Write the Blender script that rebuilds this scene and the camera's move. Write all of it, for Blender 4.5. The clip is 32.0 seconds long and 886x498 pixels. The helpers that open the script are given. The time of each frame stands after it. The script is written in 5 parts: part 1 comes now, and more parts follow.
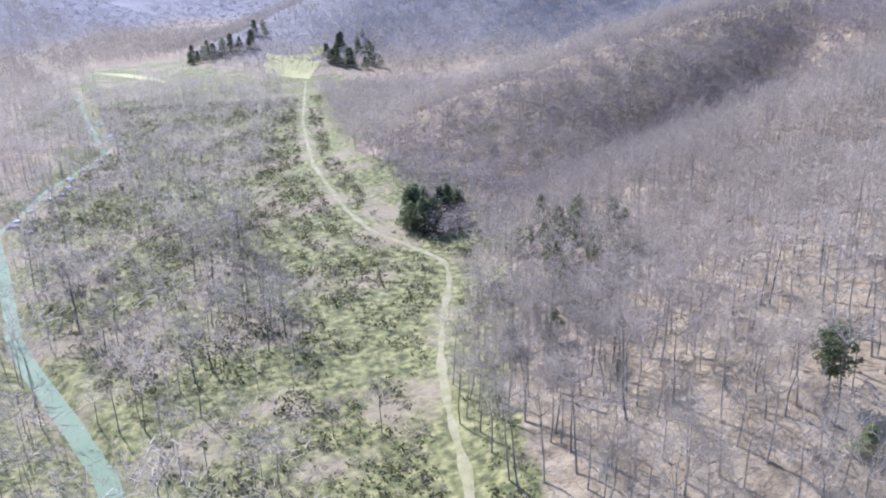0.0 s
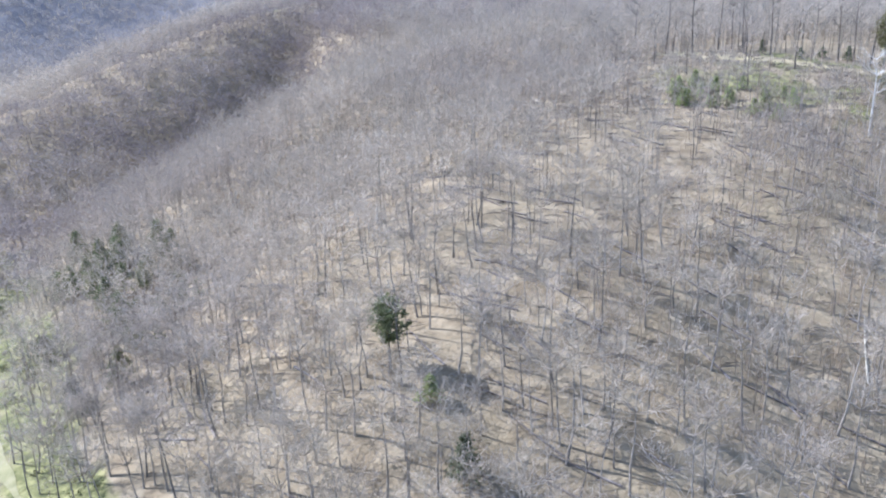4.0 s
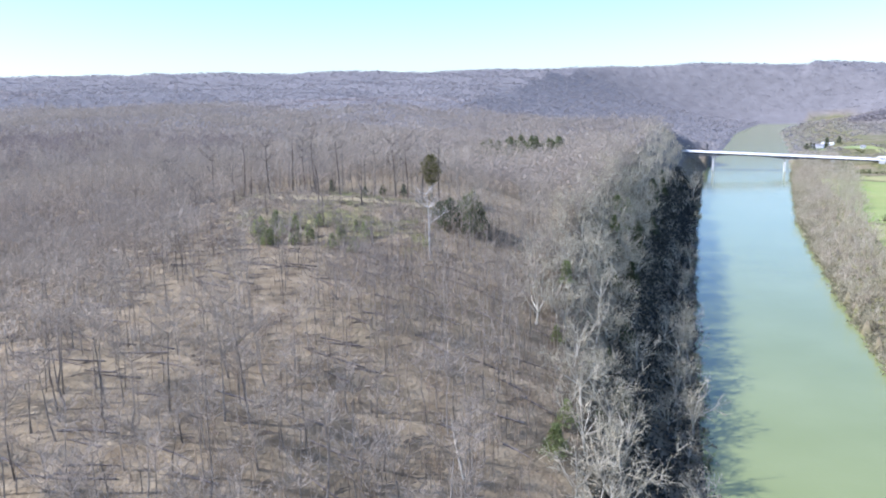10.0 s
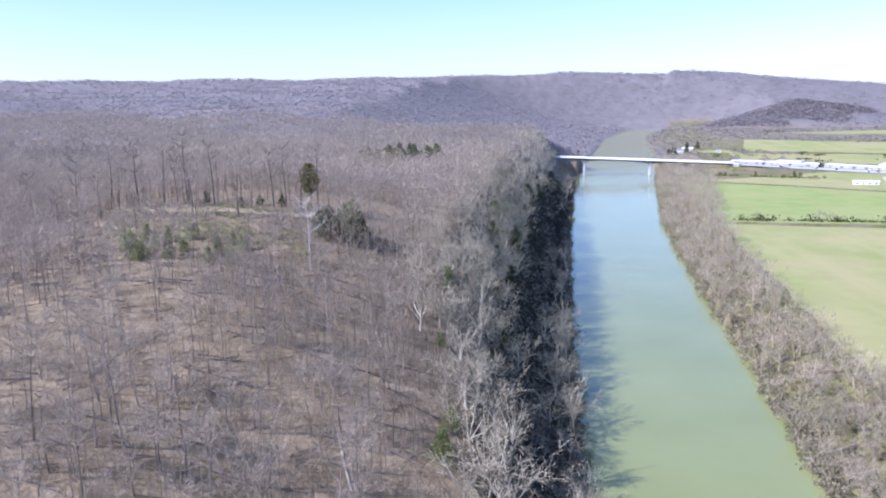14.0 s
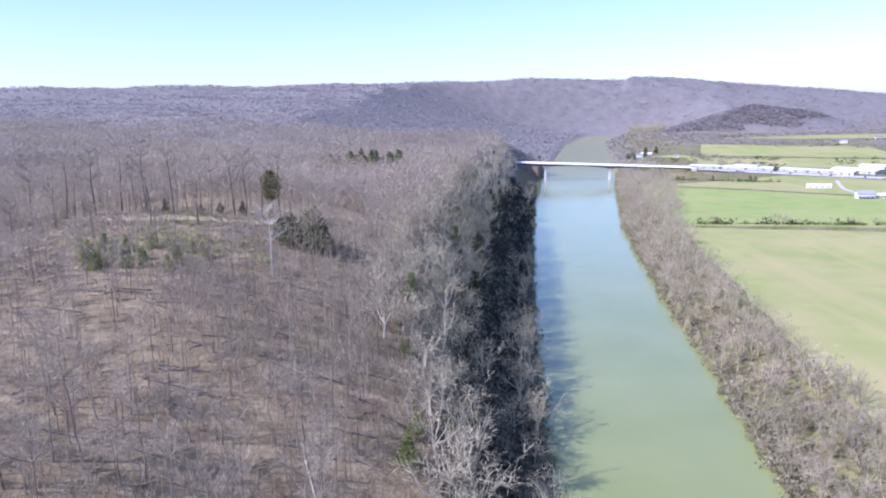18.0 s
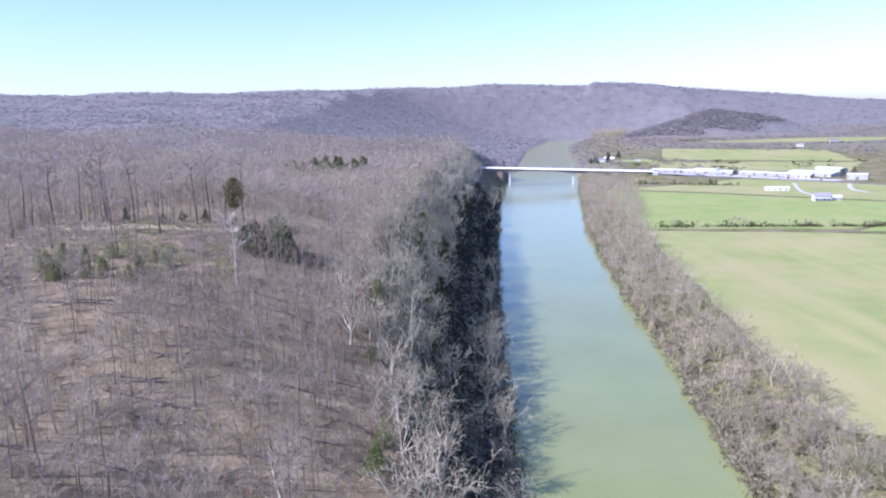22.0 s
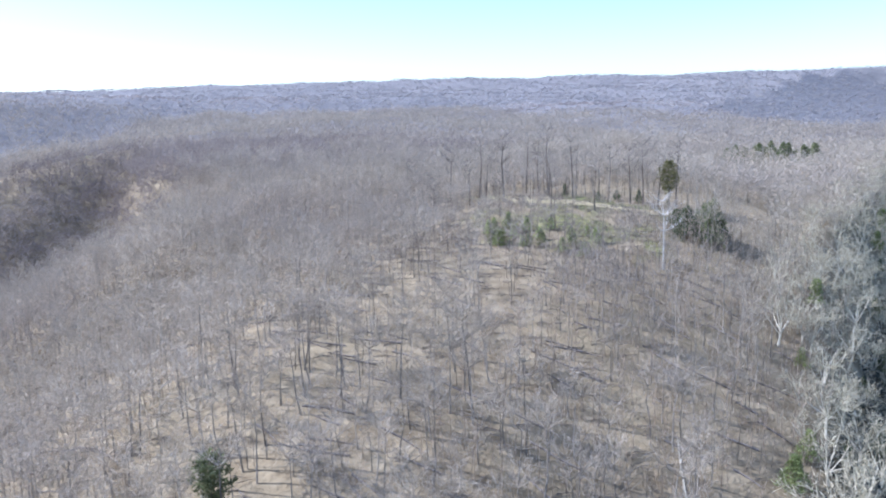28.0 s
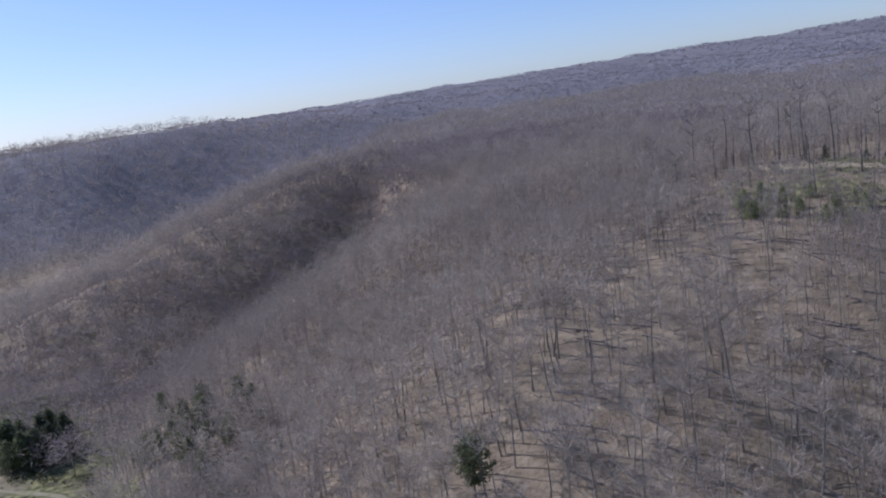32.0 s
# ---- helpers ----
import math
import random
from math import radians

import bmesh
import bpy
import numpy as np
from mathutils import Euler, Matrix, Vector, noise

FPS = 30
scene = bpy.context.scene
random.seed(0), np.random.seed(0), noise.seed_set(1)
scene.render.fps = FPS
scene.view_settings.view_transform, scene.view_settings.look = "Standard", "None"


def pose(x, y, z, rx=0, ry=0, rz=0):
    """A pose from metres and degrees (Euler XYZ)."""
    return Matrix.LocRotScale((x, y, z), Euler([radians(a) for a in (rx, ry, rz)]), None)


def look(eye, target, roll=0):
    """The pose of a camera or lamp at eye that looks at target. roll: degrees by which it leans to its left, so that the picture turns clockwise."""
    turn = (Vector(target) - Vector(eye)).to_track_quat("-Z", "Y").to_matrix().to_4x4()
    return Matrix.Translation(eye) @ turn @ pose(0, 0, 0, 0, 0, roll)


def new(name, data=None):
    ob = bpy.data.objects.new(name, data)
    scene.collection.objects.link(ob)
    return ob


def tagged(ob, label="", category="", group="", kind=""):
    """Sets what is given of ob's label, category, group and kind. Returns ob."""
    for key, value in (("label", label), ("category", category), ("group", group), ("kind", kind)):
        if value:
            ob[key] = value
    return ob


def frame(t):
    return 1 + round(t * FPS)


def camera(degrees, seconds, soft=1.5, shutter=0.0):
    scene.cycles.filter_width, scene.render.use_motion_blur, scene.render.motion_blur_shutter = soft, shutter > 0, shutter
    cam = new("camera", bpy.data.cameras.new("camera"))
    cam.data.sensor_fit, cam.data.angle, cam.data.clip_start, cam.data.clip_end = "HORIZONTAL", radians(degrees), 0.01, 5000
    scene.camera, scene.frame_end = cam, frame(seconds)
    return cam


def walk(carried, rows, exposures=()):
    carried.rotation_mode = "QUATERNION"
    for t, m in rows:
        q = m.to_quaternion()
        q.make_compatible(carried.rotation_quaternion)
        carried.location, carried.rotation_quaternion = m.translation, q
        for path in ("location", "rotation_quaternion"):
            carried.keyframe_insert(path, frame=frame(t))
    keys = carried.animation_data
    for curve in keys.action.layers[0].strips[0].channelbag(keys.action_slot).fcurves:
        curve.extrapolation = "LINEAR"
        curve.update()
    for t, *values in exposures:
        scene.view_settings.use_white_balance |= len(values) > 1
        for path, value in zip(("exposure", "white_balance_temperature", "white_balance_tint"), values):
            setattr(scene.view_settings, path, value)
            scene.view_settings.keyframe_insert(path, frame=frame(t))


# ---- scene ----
FOV = 58
# seconds, heading (to the left of +y), tilt, lean
AIM = (
    (0, 75.61, -19.69, -1.43),
    (0.5, 70.14, -20.17, -2.20),
    (1, 69.06, -19.86, -2.37),
    (1.5, 63.09, -18.90, -2.05),
    (2, 53.24, -18.97, -2.52),
    (2.5, 47.69, -19.41, -2.76),
    (3, 44.48, -19.54, -2.80),
    (3.5, 43.43, -19.57, -2.83),
    (5.5, 35.77, -18.24, -1.72),
    (6, 31.94, -8.56, -1.08),
    (6.5, 31.71, -8.15, -1.26),
    (7, 31.54, -7.62, -1.61),
    (7.5, 31.45, -7.72, -1.64),
    (8, 31.47, -7.80, -1.67),
    (8.5, 31.50, -7.91, -1.67),
    (9, 30.54, -8.05, -1.67),
    (9.5, 21.16, -9.87, -1.45),
    (10, 12.81, -10.75, -1.18),
    (10.5, 7.46, -11.01, -1.17),
    (11, 6.58, -10.84, -1.19),
    (11.5, 6.13, -10.66, -1.20),
    (12, 5.68, -10.60, -1.15),
    (12.5, 5.34, -10.55, -1.17),
    (13, 5.01, -10.50, -1.26),
    (13.5, 4.61, -10.40, -1.29),
    (14, 4.17, -10.37, -1.28),
    (14.5, 3.80, -10.33, -1.23),
    (16.5, 2.27, -10.09, -1.41),
    (17, 1.94, -10.09, -1.37),
    (17.5, 1.75, -9.97, -1.39),
    (18, 1.47, -10.00, -1.41),
    (18.5, 1.07, -10.05, -1.50),
    (19, 0.72, -10.12, -1.49),
    (19.5, 0.45, -10.07, -1.56),
    (20, 0.12, -9.95, -1.74),
    (20.5, -0.39, -10.06, -1.58),
    (21, -0.69, -10.15, -1.60),
    (21.5, -0.87, -10.09, -1.61),
    (22, -1.03, -9.65, -1.68),
    (22.5, 0.83, -7.08, 2.28),
    (23, 4.84, -8.29, 2.15),
    (23.5, 9.52, -9.27, 1.27),
    (24, 10.20, -9.46, 1.03),
    (24.5, 10.87, -9.68, 0.59),
    (25, 13.31, -10.55, -1.12),
    (25.5, 16.59, -11.24, -3.99),
    (27.5, 24.04, -10.13, -0.88),
    (28, 29.45, -10.13, -1.25),
    (28.5, 36.57, -8.12, 1.14),
    (29, 38.97, -7.74, 3.66),
    (29.5, 41.01, -9.03, 2.73),
    (30, 41.65, -9.05, 2.57),
    (30.5, 45.79, -5.57, -1.43),
    (31, 46.80, -3.59, -2.53),
    (31.5, 46.98, -2.94, -3.35),
    (32, 46.91, -9.69, -8.18),
)
EYE = (0.0, 0.0, 100.0)
cam = camera(FOV, 32.0, soft=2.0)
EXPOSURES = ((0, 1.5, 5150, 24), (1, 1.55, 5100, 23), (2, 1.68, 5200, 21), (3, 1.68, 5150, 19), (5.6, 1.55, 5150, 11), (6, 1.48, 5150, 11), (6.5, 0.6, 5250, 21), (7, 0.42, 5220, 24), (8, 0.68, 5120, 27), (9, 1.22, 5250, 18), (10, 1.21, 5300, 19), (13, 1.11, 5300, 28), (22, 1.07, 5250, 31), (22.5, 0.5, 5100, 30), (23, 0.53, 5080, 37), (23.5, 1.04, 5200, 25), (24, 1.24, 5250, 23), (25, 1.29, 5200, 19), (28, 1.42, 5100, 16), (28.6, 1.18, 5080, 22), (29, 0.97, 5060, 30), (29.6, 1.12, 5120, 19), (30, 1.33, 5150, 14), (30.5, 0.6, 5200, 20), (31, 0.1, 5000, 33), (32, 0.15, 5200, 26))
walk(cam, [(t, pose(*EYE, 90 + tilt, 0, heading) @ pose(0, 0, 0, 0, 0, lean)) for t, heading, tilt, lean in AIM], EXPOSURES)

# ---- sky and sun ----
SUN_HEADING, SUN_HEIGHT = radians(112), radians(41)     # to the left of +y; over the horizon
world = bpy.data.worlds.new("world")
scene.world = world
world.use_nodes = True
wn = world.node_tree.nodes
sky = wn.new("ShaderNodeTexSky")
sky.sky_type, sky.sun_disc = "NISHITA", False
sky.sun_elevation, sky.sun_rotation = SUN_HEIGHT, -SUN_HEADING
sky.air_density, sky.dust_density, sky.ozone_density = 1.0, 0.7, 2.8
wn["Background"].inputs["Strength"].default_value = 0.10
world.node_tree.links.new(sky.outputs[0], wn["Background"].inputs["Color"])
toward_sun = Vector((-math.sin(SUN_HEADING) * math.cos(SUN_HEIGHT), math.cos(SUN_HEADING) * math.cos(SUN_HEIGHT), math.sin(SUN_HEIGHT)))
sun = new("sun", bpy.data.lights.new("sun", "SUN"))
sun.data.energy, sun.data.angle, sun.data.color = 4.2, radians(0.53), (1.0, 0.95, 0.87)
sun.matrix_world = look(toward_sun * 500, (0, 0, 0))


# ---- materials ----
def material(name, colours, scale=1.0, detail=6.0, rough=0.9, bump=0.0, bump_scale=8.0, island=0.0, each=0.0, metal=0.0, patch=0.0, patch_scale=0.02, patch_colour=(0, 0, 0), thin=0.0):
    """A surface of two or three colours mixed by noise in metres, with larger patches, relief, and variation from piece to piece."""
    m = bpy.data.materials.new(name)
    m.use_nodes = True
    n, link = m.node_tree.nodes, m.node_tree.links.new
    b = n["Principled BSDF"]
    b.inputs["Roughness"].default_value, b.inputs["Metallic"].default_value = rough, metal
    b.inputs["Specular IOR Level"].default_value = 0.25
    where = n.new("ShaderNodeNewGeometry")
    noise_a = n.new("ShaderNodeTexNoise")
    noise_a.inputs["Scale"].default_value, noise_a.inputs["Detail"].default_value = scale, detail
    link(where.outputs["Position"], noise_a.inputs["Vector"])
    ramp = n.new("ShaderNodeValToRGB")
    while len(ramp.color_ramp.elements) < len(colours):
        ramp.color_ramp.elements.new(0.5)
    for k, (e, c) in enumerate(zip(ramp.color_ramp.elements, colours)):
        e.position, e.color = 0.32 + 0.36 * k / max(1, len(colours) - 1), (*c, 1)
    link(noise_a.outputs["Fac"], ramp.inputs["Fac"])
    out = ramp.outputs["Color"]
    if patch:
        noise_b = n.new("ShaderNodeTexNoise")
        noise_b.inputs["Scale"].default_value, noise_b.inputs["Detail"].default_value = patch_scale, 4
        link(where.outputs["Position"], noise_b.inputs["Vector"])
        span = n.new("ShaderNodeMapRange")
        span.inputs["From Min"].default_value, span.inputs["From Max"].default_value, span.inputs["To Max"].default_value = 0.45, 0.65, patch
        link(noise_b.outputs["Fac"], span.inputs["Value"])
        mix = n.new("ShaderNodeMix")
        mix.data_type = "RGBA"
        link(span.outputs[0], mix.inputs["Factor"])
        link(out, mix.inputs["A"])
        mix.inputs["B"].default_value = (*patch_colour, 1)
        out = mix.outputs["Result"]
    for amount, source in ((island, where.outputs["Random Per Island"]), (each, n.new("ShaderNodeObjectInfo").outputs["Random"])):
        if amount:
            span = n.new("ShaderNodeMapRange")
            span.inputs["To Min"].default_value, span.inputs["To Max"].default_value = 1 - amount, 1 + amount
            link(source, span.inputs["Value"])
            tone = n.new("ShaderNodeHueSaturation")
            link(span.outputs[0], tone.inputs["Value"])
            link(out, tone.inputs["Color"])
            out = tone.outputs["Color"]
    link(out, b.inputs["Base Color"])
    if thin:            # sprays of twigs or needles let light through to their far side
        glow, both = n.new("ShaderNodeBsdfTranslucent"), n.new("ShaderNodeMixShader")
        both.inputs["Fac"].default_value = thin
        link(out, glow.inputs["Color"])
        link(b.outputs[0], both.inputs[1])
        link(glow.outputs[0], both.inputs[2])
        link(both.outputs[0], n["Material Output"].inputs["Surface"])
    if bump:
        noise_c = n.new("ShaderNodeTexNoise")
        noise_c.inputs["Scale"].default_value, noise_c.inputs["Detail"].default_value = bump_scale, 6
        link(where.outputs["Position"], noise_c.inputs["Vector"])
        relief = n.new("ShaderNodeBump")
        relief.inputs["Strength"].default_value, relief.inputs["Distance"].default_value = 0.8, bump
        link(noise_c.outputs["Fac"], relief.inputs["Height"])
        link(relief.outputs[0], b.inputs["Normal"])
    return m


BARK = material("bark", ((0.16, 0.138, 0.112), (0.25, 0.218, 0.179)), 1.5, rough=0.95, each=0.35)
DARK_BARK = material("dark_bark", ((0.085, 0.07, 0.056), (0.14, 0.117, 0.096)), 1.2, rough=0.95, each=0.25)
BARK_STUFF = material("bark_of_the_woods", ((0.18, 0.155, 0.123), (0.28, 0.245, 0.198)), 0.8, rough=0.95, island=0.35, patch=0.6, patch_scale=0.03, patch_colour=(0.16, 0.13, 0.099))
TWIGS = material("twigs", ((0.318, 0.271, 0.208), (0.45, 0.388, 0.303)), 0.8, rough=0.95, each=0.2, island=0.25, patch=0.75, patch_scale=0.012, patch_colour=(0.285, 0.243, 0.202), thin=0.36)
PALE_BARK = material("pale_bark", ((0.4, 0.36, 0.277), (0.54, 0.495, 0.393)), 0.7, island=0.2, rough=0.9, each=0.15)
PALE_TWIGS = material("pale_twigs", ((0.408, 0.359, 0.257), (0.561, 0.502, 0.367)), 0.25, rough=0.95, island=0.3, thin=0.45)
BANK_TWIGS = material("bank_twigs", ((0.36, 0.308, 0.225), (0.5, 0.437, 0.33)), 0.2, rough=0.95, island=0.17, each=0.2, patch=0.8, patch_scale=0.045, patch_colour=(0.321, 0.294, 0.185), thin=0.45)
# hollow twigs: the flank's shade put into the colour; meadow trees share it
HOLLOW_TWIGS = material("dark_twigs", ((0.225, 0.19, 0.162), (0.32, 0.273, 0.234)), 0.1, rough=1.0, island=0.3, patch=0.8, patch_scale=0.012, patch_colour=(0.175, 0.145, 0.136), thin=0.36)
BANK_BRUSH = material("bank_brush", ((0.24, 0.22, 0.13), (0.38, 0.34, 0.23)), 0.15, rough=0.95, island=0.4, thin=0.45)
# distance haze is put into these two twig colours, greyer than TWIGS
FAR_TWIGS = material("hazy_distant_twigs", ((0.26, 0.242, 0.232), (0.312, 0.292, 0.28)), 0.02, rough=1.0, island=0.08, patch=0.6, patch_scale=0.005, patch_colour=(0.24, 0.219, 0.208), thin=0.36)
NEARER_TWIGS = material("hazy_hill_twigs", ((0.3, 0.268, 0.243), (0.37, 0.332, 0.303)), 0.02, rough=1.0, island=0.15, patch=0.6, patch_scale=0.008, patch_colour=(0.24, 0.2, 0.185), thin=0.36)
PLAIN_TWIGS = material("plain_twigs", ((0.25, 0.222, 0.19), (0.34, 0.305, 0.262)), 0.02, rough=1.0, island=0.25, thin=0.45)
KNOB_TWIGS = material("knob_twigs", ((0.235, 0.212, 0.202), (0.3, 0.272, 0.26)), 0.02, rough=1.0, island=0.25, thin=0.45)
# near-black brush that stands in for the bluff's deep shade
SHADE_BRUSH = material("shade_dark_brush", ((0.04, 0.042, 0.034), (0.075, 0.073, 0.058)), 0.3, rough=0.9, island=0.3)
NEEDLES = material("needles", ((0.07, 0.083, 0.042), (0.12, 0.134, 0.068)), 0.9, rough=0.8, each=0.25, island=0.3, thin=0.45)
OLIVE_NEEDLES = material("olive_needles", ((0.12, 0.115, 0.05), (0.2, 0.18, 0.085)), 0.9, rough=0.8, island=0.3, thin=0.45)
GREEN_NEEDLES = material("green_needles", ((0.105, 0.12, 0.055), (0.17, 0.182, 0.086)), 0.9, rough=0.8, island=0.3, thin=0.45)
WHITE_BARK = material("white_bark", ((0.42, 0.395, 0.35), (0.54, 0.515, 0.47)), 0.6, rough=0.85)
PALE_NEEDLES = material("pale_needles", ((0.204, 0.24, 0.09), (0.312, 0.348, 0.132)), 0.9, rough=0.8, each=0.2, island=0.3, thin=0.45)
SAPLING = material("sapling_bark", ((0.285, 0.225, 0.17), (0.4, 0.325, 0.245)), 0.3, rough=0.95, island=0.3, thin=0.45)
BUSH = material("scrub", ((0.055, 0.06, 0.024), (0.125, 0.12, 0.052)), 0.12, rough=0.95, island=0.45, thin=0.45)
BROWN_SCRUB = material("brown_scrub", ((0.2, 0.17, 0.13), (0.3, 0.25, 0.19)), 0.12, rough=0.95, island=0.4, thin=0.45)
DRY_GRASS = material("dry_grass", ((0.25, 0.24, 0.09), (0.37, 0.335, 0.15)), 0.4, rough=0.95, bump=0.3, bump_scale=1.5)
CREST_GRASS = material("crest_grass", ((0.25, 0.21, 0.11), (0.38, 0.325, 0.18)), 0.35, rough=0.95, bump=0.3, bump_scale=1.5, patch=0.9, patch_scale=0.09, patch_colour=(0.22, 0.17, 0.11))
TRACK = material("mown_track", ((0.165, 0.156, 0.07), (0.24, 0.217, 0.108)), 0.5, rough=0.95, bump=0.2, bump_scale=2, patch=0.5, patch_scale=0.15, patch_colour=(0.3, 0.255, 0.17))
PASTURE = material("pasture", ((0.19, 0.248, 0.0677), (0.243, 0.29, 0.0859)), 0.06, rough=0.95, patch=0.7, patch_scale=0.012, patch_colour=(0.283, 0.298, 0.114), bump=0.2, bump_scale=1)
HAYFIELD = material("hayfield", ((0.205, 0.235, 0.073), (0.265, 0.28, 0.098)), 0.05, rough=0.95, patch=0.7, patch_scale=0.012, patch_colour=(0.326, 0.284, 0.136), bump=0.2, bump_scale=1)
def mown(m, turn, width, colour, amount):
    """Broad uneven stripes left by mowing, along one direction."""
    n, link = m.node_tree.nodes, m.node_tree.links.new
    b = n["Principled BSDF"]
    where, place, streak = n.new("ShaderNodeNewGeometry"), n.new("ShaderNodeMapping"), n.new("ShaderNodeTexNoise")
    place.inputs["Rotation"].default_value = (0, 0, radians(turn))
    place.inputs["Scale"].default_value = (1 / width, 0.06 / width, 1 / width)
    streak.inputs["Scale"].default_value, streak.inputs["Detail"].default_value = 1.0, 3
    span, mix = n.new("ShaderNodeMapRange"), n.new("ShaderNodeMix")
    span.inputs["From Min"].default_value, span.inputs["From Max"].default_value, span.inputs["To Max"].default_value = 0.48, 0.66, amount
    mix.data_type = "RGBA"
    mix.inputs["B"].default_value = (*colour, 1)
    link(where.outputs["Position"], place.inputs["Vector"])
    link(place.outputs[0], streak.inputs["Vector"])
    link(streak.outputs["Fac"], span.inputs["Value"])
    link(span.outputs[0], mix.inputs["Factor"])
    link(b.inputs["Base Color"].links[0].from_socket, mix.inputs["A"])
    link(mix.outputs["Result"], b.inputs["Base Color"])


mown(HAYFIELD, 62, 16, (0.325, 0.29, 0.13), 0.6)
mown(PASTURE, 40, 14, (0.27, 0.27, 0.095), 0.5)
CONCRETE = material("concrete", ((0.56, 0.55, 0.53), (0.66, 0.65, 0.63)), 0.3, rough=0.85, bump=0.05)
WHITE_PAINT = material("white_paint", ((0.8, 0.79, 0.77), (0.88, 0.87, 0.85)), 0.3, rough=0.7)
STEEL = material("weathered_girder", ((0.10, 0.10, 0.11), (0.16, 0.155, 0.155)), 0.2, rough=0.6)
WHITE_METAL = material("white_metal", ((0.6, 0.6, 0.6), (0.7, 0.7, 0.69)), 0.15, rough=0.5)
# walls of the white sheds, their shade put into a grey colour
SHADE_GREY_METAL = material("shade_grey_metal", ((0.36, 0.36, 0.37), (0.46, 0.46, 0.46)), 0.15, rough=0.5, each=0.25)
SIDING = material("white_siding", ((0.66, 0.66, 0.64), (0.78, 0.78, 0.76)), 0.4, rough=0.7, each=0.1)
ROOFING = material("grey_roofing", ((0.16, 0.16, 0.17), (0.26, 0.25, 0.25)), 0.6, rough=0.8, each=0.3)
TAN_WALL = material("tan_wall", ((0.45, 0.38, 0.28), (0.55, 0.47, 0.36)), 0.5, rough=0.8)
GLASS_DARK = material("window_glass", ((0.03, 0.035, 0.04), (0.06, 0.065, 0.07)), 0.5, rough=0.15)
ASPHALT = material("asphalt", ((0.10, 0.10, 0.10), (0.16, 0.155, 0.15)), 0.2, rough=0.9)
GRAVEL = material("gravel", ((0.36, 0.345, 0.32), (0.47, 0.45, 0.42)), 0.3, rough=0.95)
ROCK = material("limestone", ((0.3, 0.28, 0.26), (0.45, 0.43, 0.4)), 0.5, rough=0.9, each=0.2, bump=0.1)
LOG = material("log_wood", ((0.12, 0.10, 0.085), (0.22, 0.19, 0.165)), 1.0, rough=0.95, each=0.3)


def water_material(name, deep, shallow, scale, rough=0.12):
    m = material(name, (deep, shallow), 0.02, rough=rough, bump=0.05, bump_scale=scale)
    m.node_tree.nodes["Principled BSDF"].inputs["Specular IOR Level"].default_value = 0.55
    return m


RIVER_WATER = water_material("river_water", (0.19, 0.215, 0.068), (0.22, 0.245, 0.09), 0.8)
CREEK_WATER = water_material("creek_water", (0.11, 0.15, 0.085), (0.145, 0.185, 0.11), 1.2, 0.7)
CREEK_WATER.node_tree.nodes["Principled BSDF"].inputs["Specular IOR Level"].default_value = 0.08


